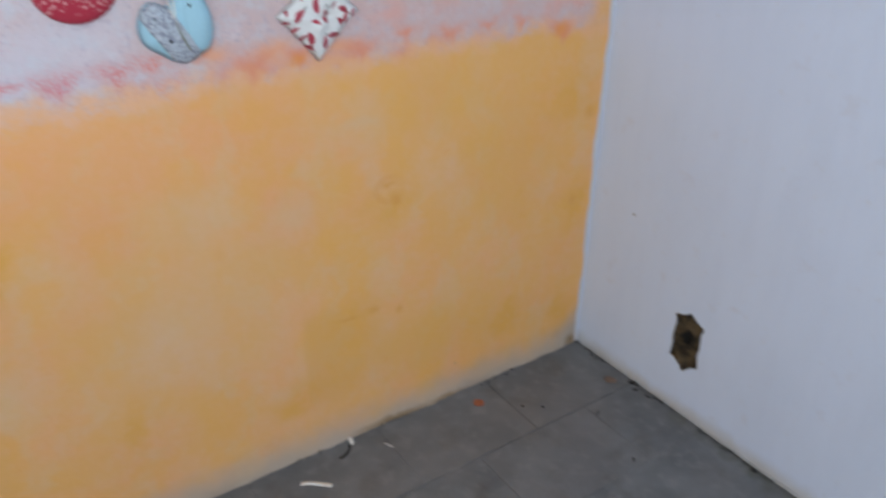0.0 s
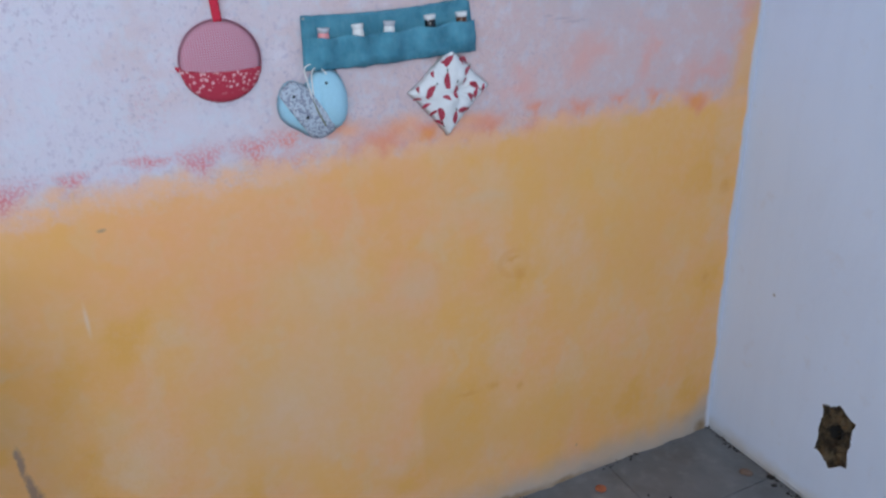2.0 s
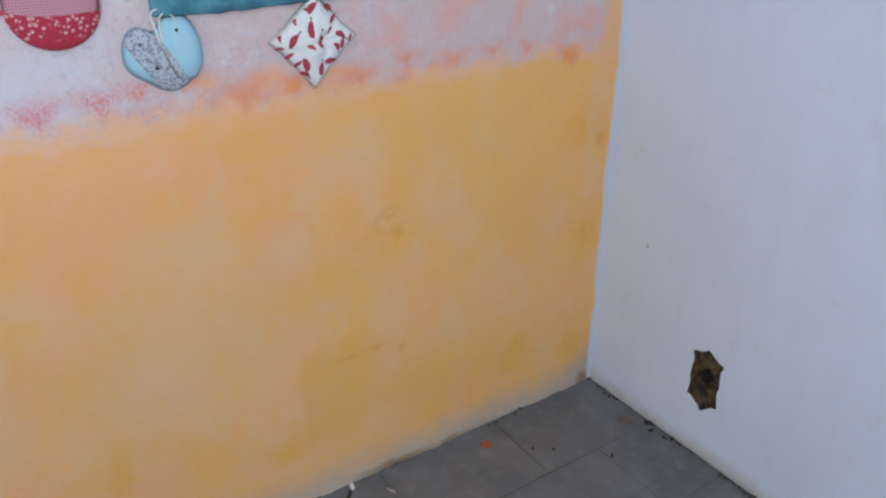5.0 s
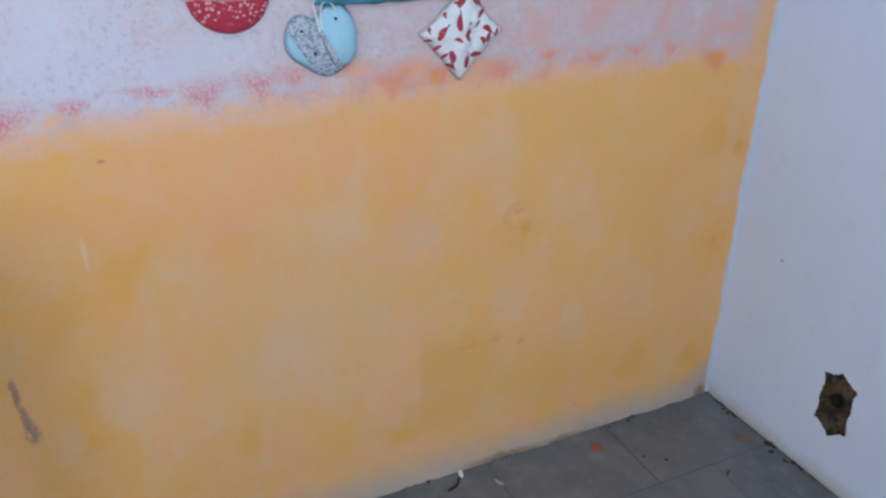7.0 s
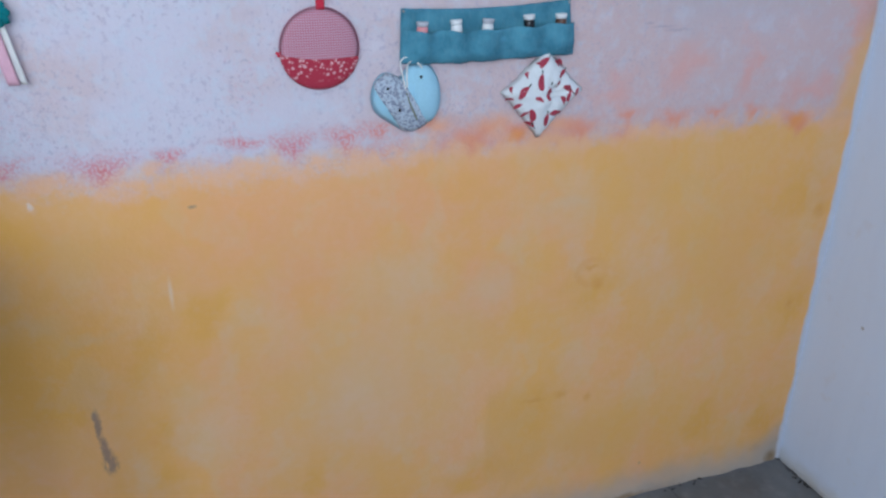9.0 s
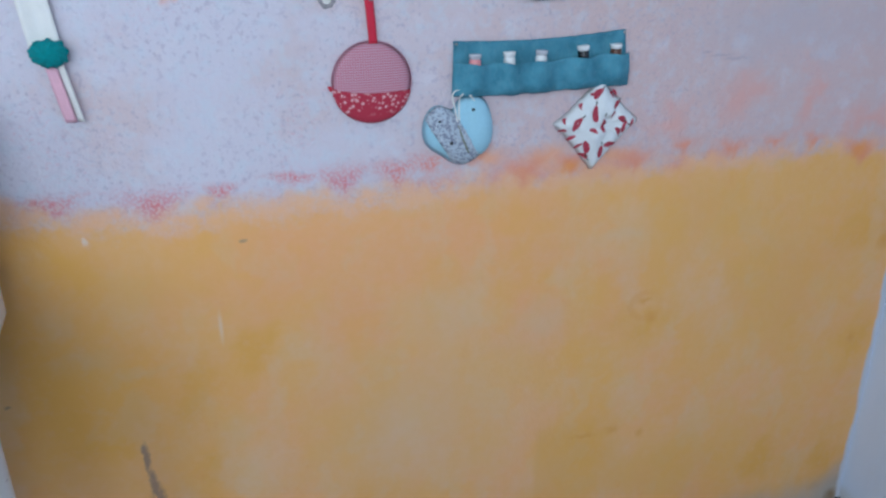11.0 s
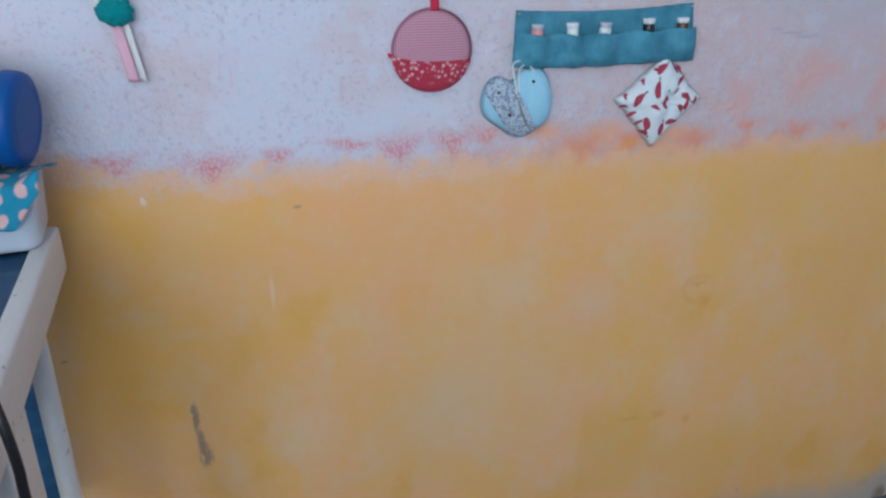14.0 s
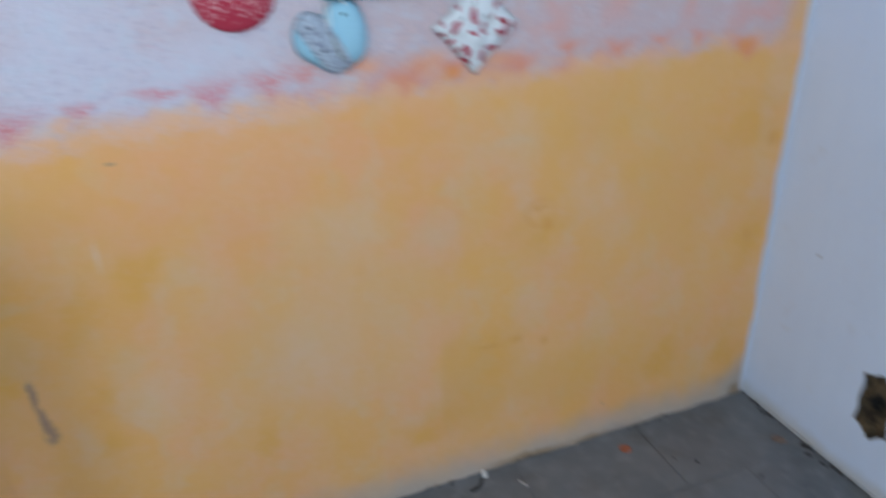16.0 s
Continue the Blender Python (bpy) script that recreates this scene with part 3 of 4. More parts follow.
def tube(points, radius, sides=10, taper=1.0):
    """A round rod along a smooth line through points."""
    pts = [Vector(p) for p in points]
    fine = []
    for i in range(len(pts) - 1):
        p0, p1, p2, p3 = pts[max(i - 1, 0)], pts[i], pts[i + 1], pts[min(i + 2, len(pts) - 1)]
        for s in range(6):
            t = s / 6
            fine.append(0.5 * (2 * p1 + (p2 - p0) * t + (2 * p0 - 5 * p1 + 4 * p2 - p3) * t * t + (3 * p1 - p0 - 3 * p2 + p3) * t ** 3))
    fine.append(pts[-1])
    bm, rings = bmesh.new(), []
    for i, p in enumerate(fine):
        d = (fine[min(i + 1, len(fine) - 1)] - fine[max(i - 1, 0)]).normalized()
        a = d.cross(Vector((0.3, 0.9, 0.31))).normalized()
        b, r = d.cross(a), radius * (1 + (taper - 1) * i / (len(fine) - 1))
        rings.append([bm.verts.new(p + r * (math.cos(2 * math.pi * k / sides) * a + math.sin(2 * math.pi * k / sides) * b)) for k in range(sides)])
    for a, b in zip(rings, rings[1:]):
        for k in range(sides):
            bm.faces.new((a[k], a[(k + 1) % sides], b[(k + 1) % sides], b[k]))
    bm.faces.new(rings[0])
    bm.faces.new(rings[-1])
    bmesh.ops.recalc_face_normals(bm, faces=bm.faces)
    return bm


def cushion(outline, depth, rings=7, power=0.5, lumps=0.0, y0=0.0):
    """A stuffed shape lying on a wall: outline(angle) gives the radius; it swells towards -y."""
    bm, steps = bmesh.new(), 72
    mid = bm.verts.new((0, y0 - depth, 0))
    back = bm.verts.new((0, y0, 0))
    loops = []
    for k in range(1, rings + 1):
        s = k / rings
        row = []
        for i in range(steps):
            a = 2 * math.pi * i / steps
            r = outline(a) * s
            p = Vector((r * math.cos(a), 0, r * math.sin(a)))
            swell = depth * max(0.0, 1 - s ** 2.4) ** power + lumps * noise.noise(p * 60)
            row.append(bm.verts.new((p.x, y0 - max(swell, 0.0015), p.z)))
        loops.append(row)
    for i in range(steps):
        j = (i + 1) % steps
        bm.faces.new((mid, loops[0][i], loops[0][j]))
        for a, b in zip(loops, loops[1:]):
            bm.faces.new((a[i], b[i], b[j], a[j]))
        bm.faces.new((back, loops[-1][j], loops[-1][i]))
    bmesh.ops.recalc_face_normals(bm, faces=bm.faces)
    return bm


def sheet(nx, nz, place):
    """A grid of nx by nz quads whose corners place(u, v) gives."""
    bm = bmesh.new()
    g = [[bm.verts.new(place(i / nx, j / nz)) for i in range(nx + 1)] for j in range(nz + 1)]
    for j in range(nz):
        for i in range(nx):
            bm.faces.new((g[j][i], g[j][i + 1], g[j + 1][i + 1], g[j + 1][i]))
    return bm


def thick(ob, t, offset=0.0):
    m = ob.modifiers.new("thickness", "SOLIDIFY")
    m.thickness, m.offset = t, offset
    return ob


# ---- structure ----
def bumpy(x, z, size=0.003):
    return size * noise.noise(Vector((x * 3.1, 5.0, z * 3.1))) + 0.3 * size * noise.noise(Vector((x * 14, 2.0, z * 14)))


# the painted wall, gently uneven
def uneven_wall(u, w):
    x = -ROOM_W - 0.15 + (ROOM_W + 0.17) * u
    z = -0.05 + 0.12 * w / 0.15 if w < 0.15 else 0.07 + (ROOM_H - 0.07) * (w - 0.15) / 0.85
    foot = max(0.0, 1 - max(z, 0.0) / 0.05) ** 1.6
    ragged = 0.006 + 0.005 * noise.noise(Vector((x * 5, 1, 0))) + 0.004 * noise.noise(Vector((x * 19, 3, 0))) + 0.0025 * noise.noise(Vector((x * 60, 3, z * 40)))
    return (x, bumpy(u * 3, z) - foot * ragged, z)


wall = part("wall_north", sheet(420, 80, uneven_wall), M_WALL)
thick(wall, 0.15, -1.0 if wall.data.polygons[0].normal.y < 0 else 1.0)
tagged(wall, "plastered wall, ochre wash below and stippled lilac-white above", "wall", kind="structure")

# the white wall with a broken-out hole for a socket
HOLE = [(-0.311, 0.262), (-0.322, 0.268), (-0.334, 0.269), (-0.350, 0.284), (-0.368, 0.273), (-0.381, 0.266), (-0.394, 0.263), (-0.390, 0.235), (-0.392, 0.212), (-0.389, 0.18),
        (-0.395, 0.147), (-0.380, 0.144), (-0.370, 0.134), (-0.355, 0.118), (-0.347, 0.130), (-0.338, 0.134), (-0.325, 0.145), (-0.312, 0.146), (-0.316, 0.178), (-0.313, 0.211), (-0.317, 0.24)]
bm = bmesh.new()
outer = [bm.verts.new((0, y, z)) for y, z in ((0.02, -0.05), (-ROOM_D, -0.05), (-ROOM_D, ROOM_H), (0.02, ROOM_H))]
rng = random.Random(11)
ragged = []
for (y0, z0), (y1, z1) in zip(HOLE, HOLE[1:] + HOLE[:1]):
    for k in range(4):
        j = 0.0016 if k else 0.0006
        ragged.append((y0 + (y1 - y0) * k / 4 + rng.uniform(-j, j), z0 + (z1 - z0) * k / 4 + rng.uniform(-j, j)))
rim = [bm.verts.new((0, y, z)) for y, z in ragged]
edges = [bm.edges.new((a, b)) for loop in (outer, rim) for a, b in zip(loop, loop[1:] + loop[:1])]
bmesh.ops.triangle_fill(bm, edges=edges, use_beauty=True)
deep = [bm.verts.new((0.06, v.co.y * 0.94 - 0.021, 0.205 + (v.co.z - 0.205) * 0.92)) for v in rim]
for n in range(len(rim)):
    m = (n + 1) % len(rim)
    bm.faces.new((rim[n], rim[m], deep[m], deep[n])).material_index = 1
back = [bm.verts.new((0.15, v.co.y, v.co.z)) for v in outer]
for n in range(4):
    bm.faces.new((outer[n], outer[(n + 1) % 4], back[(n + 1) % 4], back[n]))
bm.faces.new(back)
bmesh.ops.recalc_face_normals(bm, faces=bm.faces)
wall = part("wall_east", bm, (M_WHITE, M_RUBBLE), smooth=False)
tagged(wall, "white painted plaster wall with a broken-out socket hole", "wall", kind="structure")


def hole_fill():
    """Crumbled plaster and brick inside the hole, with a dark bore in its middle."""
    def place(u, w):
        y, z = -0.30 - 0.105 * u, 0.11 + 0.185 * w
        r = math.hypot(y + 0.352, z - 0.212)
        x = 0.011 + 0.012 * noise.noise(Vector((y * 40, 1, z * 40))) + 0.008 * noise.noise(Vector((y * 110, 4, z * 110)))
        return (max(0.002, x - 0.002 + 0.13 * max(0.0, 1 - (r / 0.0155) ** 8) + 0.003 * math.sin(r * 700)), y, z)
    return sheet(44, 60, place)


recess = tagged(part("socket_recess", hole_fill(), M_RUBBLE), "crumbling brown plaster recess with a dark cable bore", "wall hole", kind="structure")
# added lining: its near-black colour stands in for the shade inside the bore
bore_lining = part("bore_lining", lathe([(0, -0.05), (0.0135, -0.05), (0.0135, 0.0), (0.0165, 0.001), (0.0175, -0.004), (0.0175, -0.05)], 28), M_BORE_SHADE, recess, "added near-black lining that shades the bore")
bore_lining.matrix_world = pose(0.006, -0.352, 0.210, 0, -90, 0)

bm = bmesh.new()
for y0, y1, z0, z1 in ((-ROOM_D, SIDE_Y0, -0.05, ROOM_H), (SIDE_Y1, 0.0, -0.05, ROOM_H), (SIDE_Y0, SIDE_Y1, SIDE_Z1, ROOM_H), (SIDE_Y0, SIDE_Y1, -0.05, SIDE_Z0)):
    box(bm, -ROOM_W - 0.15, -ROOM_W, y0, y1, z0, z1)
tagged(part("wall_west", bm, M_WHITE, smooth=False), "plain white plaster wall with a window opening", "wall", kind="structure")
bm = bmesh.new()
for x0, x1, z0, z1 in ((-ROOM_W - 0.15, WIN_X0, -0.05, ROOM_H), (WIN_X1, 0.15, -0.05, ROOM_H), (WIN_X0, WIN_X1, -0.05, WIN_Z0), (WIN_X0, WIN_X1, WIN_Z1, ROOM_H)):
    box(bm, x0, x1, -ROOM_D - 0.2, -ROOM_D - 0.003, z0, z1)
tagged(part("wall_south", bm, M_WHITE, smooth=False), "white plaster wall with a window opening", "wall", kind="structure")
tagged(part("ceiling", box(bmesh.new(), -ROOM_W - 0.15, 0.15, -ROOM_D - 0.2, 0.15, ROOM_H + 0.003, ROOM_H + 0.15), M_CEIL, smooth=False),
       "whitewashed flat ceiling", "ceiling", kind="structure")
floor = tagged(part("floor", box(bmesh.new(), -ROOM_W - 0.15, 0.15, -ROOM_D - 0.2, 0.15, -0.12, -0.0024), M_GROUT, smooth=False),
               "floor of grey stone tiles with dark worn joints", "floor", kind="structure")

window = thing("window_1", pose(WIN_X0, -ROOM_D - 0.1, WIN_Z0), "white framed two-pane window", "window")
window["kind"] = "structure"
w, h = WIN_X1 - WIN_X0, WIN_Z1 - WIN_Z0
bm = bmesh.new()
for x0, x1, z0, z1 in ((0, w, 0, 0.05), (0, w, h - 0.05, h), (0, 0.05, 0.05, h - 0.05), (w - 0.05, w, 0.05, h - 0.05), (w / 2 - 0.03, w / 2 + 0.03, 0.05, h - 0.05)):
    box(bm, x0, x1, -0.03, 0.03, z0, z1, 0.004)
part("window_frame", bm, M_WOOD, window, smooth=False)
for x0, x1 in ((0.05, w / 2 - 0.03), (w / 2 + 0.03, w - 0.05)):
    pane = part("pane", box(bmesh.new(), x0, x1, -0.003, 0.003, 0.05, h - 0.05), M_GLASS, window, smooth=False)
    pane.visible_shadow = False
part("window_sill", box(bmesh.new(), -0.05, w + 0.05, 0.03, 0.16, -0.03, 0.0, 0.005), M_WOOD, window, smooth=False)


window = thing("window_2", pose(-ROOM_W - 0.1, SIDE_Y0, SIDE_Z0), "white framed two-pane side window", "window")
window["kind"] = "structure"
w, h = SIDE_Y1 - SIDE_Y0, SIDE_Z1 - SIDE_Z0
bm = bmesh.new()
for y0, y1, z0, z1 in ((0, w, 0, 0.05), (0, w, h - 0.05, h), (0, 0.05, 0.05, h - 0.05), (w - 0.05, w, 0.05, h - 0.05), (w / 2 - 0.03, w / 2 + 0.03, 0.05, h - 0.05)):
    box(bm, -0.03, 0.03, y0, y1, z0, z1, 0.004)
part("window_frame", bm, M_WOOD, window, smooth=False)
for y0, y1 in ((0.05, w / 2 - 0.03), (w / 2 + 0.03, w - 0.05)):
    pane = part("pane", box(bmesh.new(), -0.003, 0.003, y0, y1, 0.05, h - 0.05), M_GLASS, window, smooth=False)
    pane.visible_shadow = False


def fillet(along, seed, height=0.008, proud=0.002):
    """The ragged strip of bare plaster where a wall meets the floor. along: its length; it runs in -x at y = 0."""
    def place(u, w):
        x = -along * u
        n1 = noise.noise(Vector((x * 6, seed, 0))) + 0.6 * noise.noise(Vector((x * 23, seed, 3)))
        n2 = noise.noise(Vector((x * 40, seed, 7)))
        if w < 0.01:
            return (x, -proud * (1.0 + 0.8 * n1) - 0.003 - 0.0025 * n2, -0.004)
        if w < 0.4:
            return (x, -proud * (0.75 + 0.6 * n1) - 0.0015, height * (0.35 + 0.2 * n1 + 0.1 * n2))
        if w < 0.8:
            return (x, -proud * (0.4 + 0.2 * n1) - 0.001, height * (0.75 + 0.3 * n1))
        return (x, 0.004, height * (1.25 + 0.5 * n1 + 0.15 * n2))
    return sheet(int(along / 0.012), 3, place)


ob = tagged(part("baseboard", fillet(ROOM_D, 8.0, 0.008, 0.002), M_WHITE), "dirty white plaster edge along the floor", "baseboard", kind="structure")
ob.matrix_world = pose(0, 0, 0, 0, 0, 90) @ Matrix.Diagonal((1, 1, 1, 1))


# ---- things hung on the painted wall ----
def potholder():
    t = thing("potholder", pose(-1.1222, -0.002, 1.0745), "round red gingham potholder with floral lower half, hung by a tape", "potholder")
    rad = 0.0625
    part("pad", cushion(lambda a: rad, 0.011, lumps=0.0006), M_GINGHAM, t)

    def lower(u, w):
        ang = math.pi + 0.10 + (math.pi - 0.32) * u
        edge = Vector((rad * 1.012 * math.cos(ang), 0, rad * 1.012 * math.sin(ang)))
        top = -0.0125 - 0.0025 * math.cos((u - 0.5) * 6) + (0.004 - 0.008 * u)
        z = edge.z + (max(top, edge.z) - edge.z) * w
        s = min(1.0, math.hypot(edge.x, z) / rad)
        return (edge.x, -0.002 - 0.0115 * max(0.0, 1 - s ** 2.4) ** 0.5, z)
    thick(part("floral_pocket", sheet(60, 12, lower), M_FLORAL, t, "red cotton lower half with small white flowers"), 0.0016)
    bm = bmesh.new()
    n = 72
    rings = [[bm.verts.new(((rad + 0.0007 * math.cos(b)) * math.cos(a), -0.0025 + 0.0015 * math.sin(b), (rad + 0.0007 * math.cos(b)) * math.sin(a)))
              for b in [2 * math.pi * j / 8 for j in range(8)]] for a in [2 * math.pi * i / n for i in range(n)]]
    for i in range(n):
        for j in range(8):
            bm.faces.new((rings[i][j], rings[(i + 1) % n][j], rings[(i + 1) % n][(j + 1) % 8], rings[i][(j + 1) % 8]))
    bmesh.ops.recalc_face_normals(bm, faces=bm.faces)
    part("piping", bm, plain("dusty_rose_cotton", (0.54, 0.30, 0.37), 0.9, grain=250), t, "narrow dusty rose piping round the edge")
    thick(part("hanging_tape", sheet(3, 14, lambda u, w: (-0.0065 + 0.013 * u + 0.0045 * (1 - w) - 0.001, -0.005 - 0.002 * math.sin(w * 3), 0.058 + 0.064 * w)), M_RED, t, "red hanging tape"), 0.0018)
    part("tape_end", cushion(lambda a: 0.004 + 0.001 * math.sin(3 * a), 0.004), M_RED, t).location = (-0.0635, 0, -0.006)
    return t


def nail(x, z):
    bm = lathe([(0, 0.014), (0.0035, 0.014), (0.0045, 0.013), (0.0045, 0.0115), (0.0016, 0.0115), (0.0014, -0.004), (0, -0.004)], 14)
    ob = part("nail", bm, M_STEEL)
    ob.matrix_world = pose(x, 0, z, 90, 0, 0)
    return tagged(ob, "small steel nail in the wall", "nail")


potholder()
nail(-1.121, 1.198)


BOTTLES = (-0.959, -0.899, -0.847, -0.770, -0.712)
SEAMS = (0.0, 0.215, 0.40, 0.615, 0.84, 1.0001)


def spool_organizer():
    """A denim strip with five pockets, each holding a little bottle."""
    t = thing("wall_organizer", pose(-0.84, -0.002, 1.087), "faded blue denim strip with five pockets, pinned to the wall", "wall organizer")

    def at(u, w):
        x = -0.1515 + 0.2965 * u + 0.006 * (1 - w) * (2 * u - 0.4) * 1.0
        top = 0.043 + 0.007 * u - 0.006 * math.sin(math.pi * u) + 0.0008 * noise.noise(Vector((u * 22, 1, 0)))
        low = -0.042 + 0.001 * u - 0.006 * math.sin(math.pi * u) * (1 - u) + 0.0015 * noise.noise(Vector((u * 14, 6, 0)))
        return x, low + (top - low) * w

    def back(u, w):
        x, z = at(u, w)
        return (x, -0.001 - 0.0025 * (0.5 + 0.5 * noise.noise(Vector((u * 9, w * 3, 2)))), z)
    thick(part("backing", sheet(60, 16, back), M_DENIM, t), 0.002)

    def pocket(u, w):
        x, z = at(u, 0.01 + w * (0.60 + 0.02 * math.sin(u * 31)))
        full = sum(math.exp(-((x - b - 0.84) / 0.023) ** 2) for b in BOTTLES)
        slack = 0.0035 * noise.noise(Vector((u * 9, w * 2.5, 5))) + 0.0012 * noise.noise(Vector((u * 30, w * 6, 5)))
        return (x, -0.0065 - 0.0165 * min(1.0, full) * min(1.0, 0.3 + 3.0 * w) - 0.8 * max(slack, -0.002), z)
    thick(part("pocket_panel", sheet(100, 14, pocket), M_POCKET, t, "row of sewn pockets in lighter denim"), 0.0018)
    for u in SEAMS[1:5]:
        (x0, z0), (x1, z1) = at(u, 0.02), at(u, 0.60)
        part("seam", tube([(x0, -0.0072, z0), ((x0 + x1) / 2, -0.0074, (z0 + z1) / 2), (x1, -0.0072, z1)], 0.0008, 6), M_DENIM, t)
    for u in (0.012, 0.988):
        x, z = at(u, 0.95)
        pin = part("pin", cushion(lambda a: 0.0022, 0.003), M_STEEL, t)
        pin.location = (x, -0.004, z)
    return t


def bottle(x, z, body, cap, label, tilt=0.0):
    t = thing("bottle", pose(x, -0.0105, z - 0.0300, 0, tilt, 0), label, "bottle", "bottles in the denim pockets")
    part("body", lathe([(0, 0), (0.0085, 0), (0.0092, 0.002), (0.0092, 0.024), (0.0085, 0.027), (0.0078, 0.028), (0, 0.028)], 24), body, t)
    part("cap", lathe([(0, 0.0282), (0.0080, 0.0282), (0.0092, 0.029), (0.0100, 0.0340), (0.0100, 0.0355), (0.0090, 0.0360), (0, 0.0360)], 24), cap, t)
    return t


spool_organizer()
M_CLEARCAP = plain("grey_translucent_cap", (0.55, 0.55, 0.58), 0.25, grain=40, relief=0)
M_PINKBOTTLE = plain("coral_pink_bottle", (0.80, 0.30, 0.30), 0.35, grain=60, relief=0)
bottle(-0.959, 1.104, M_PINKBOTTLE, M_CLEARCAP, "coral pink bottle with a greyish cap, in a denim pocket", 2)
bottle(-0.899, 1.105, M_PAPER, M_PAPER, "white bottle with a white cap, in a denim pocket", -3)
bottle(-0.847, 1.105, M_PAPER, M_CLEARCAP, "white bottle with a pale grey cap, in a denim pocket", 3)
bottle(-0.770, 1.109, M_BEAD, M_PAPER, "black bottle with a white cap, in a denim pocket", -4)
bottle(-0.712, 1.109, M_BROWN, M_PAPER, "brown bottle with a white cap, in a denim pocket", -2)


def heart_cushion():
    t = thing("heart_cushion", pose(-0.985, -0.003, 0.990), "small stuffed heart in pale blue and grey floral cotton", "cushion")

    def body(a):
        # two lobes, a notch between them and a blunt tip
        a = math.degrees(a) % 360
        return 0.0595 - 0.024 * math.exp(-((a - 106) / 19) ** 2) - 0.010 * math.exp(-((a - 235) / 30) ** 2)
    part("body", cushion(body, 0.020, lumps=0.0012), M_ICE, t)

    def band(u, w):
        a0 = Vector((-0.044, 0.036))
        a1 = Vector((0.014, -0.056))
        p = a0.lerp(a1, u) + Vector((0.0165, 0.0115)) * (w - 0.42) * (2.4 - 0.5 * abs(2 * u - 1) + 0.15 * math.sin(9 * u))
        s = math.hypot(p.x, p.y) / body(math.atan2(p.y, p.x))
        if s > 0.985:
            p, s = p * 0.985 / s, 0.985
        return (p.x, -0.0018 - 0.020 * max(0.0, 1 - s ** 2.4) ** 0.5, p.y)
    thick(part("floral_band", sheet(30, 14, band), M_GREYFLORAL, t, "grey floral cotton band"), 0.001)
    lobe = part("lobe", cushion(lambda a: 0.0295 * 0.052 / math.hypot(0.052 * math.cos(a), 0.0295 * math.sin(a)), 0.026, lumps=0.0008), M_ICE, t, "plain pale blue lobe")
    lobe.matrix_local = pose(0.0305, 0, 0.006, 0, -7, 0)
    for x, y, z in ((0.020, -0.0215, 0.036), (-0.034, -0.0165, 0.019), (-0.016, -0.0205, -0.016)):
        part("bead", cushion(lambda a: 0.0026, 0.0026), M_BEAD, t).location = (x, y, z)
    part("ribbon_loop", tube([(-0.004, -0.021, 0.008), (-0.008, -0.016, 0.036), (-0.010, -0.008, 0.058), (0.000, -0.010, 0.066), (0.016, -0.012, 0.058), (0.022, -0.02, 0.050)], 0.0013, 6), M_RIBBON, t, "thin white ribbon")
    part("ribbon_loop", tube([(-0.002, -0.021, 0.006), (-0.002, -0.017, 0.030), (0.001, -0.01, 0.052), (0.006, -0.014, 0.060)], 0.0012, 6), M_RIBBON, t, "thin white ribbon")
    # dark olive line along the crease between the band and the lobe
    part("crease", tube([(-0.004, -0.0205, 0.012), (0.003, -0.0215, -0.010), (0.014, -0.0195, -0.034)], 0.0018, 6), plain("dark_olive", (0.20, 0.21, 0.16), 0.9, grain=200), t)
    return t


heart_cushion()


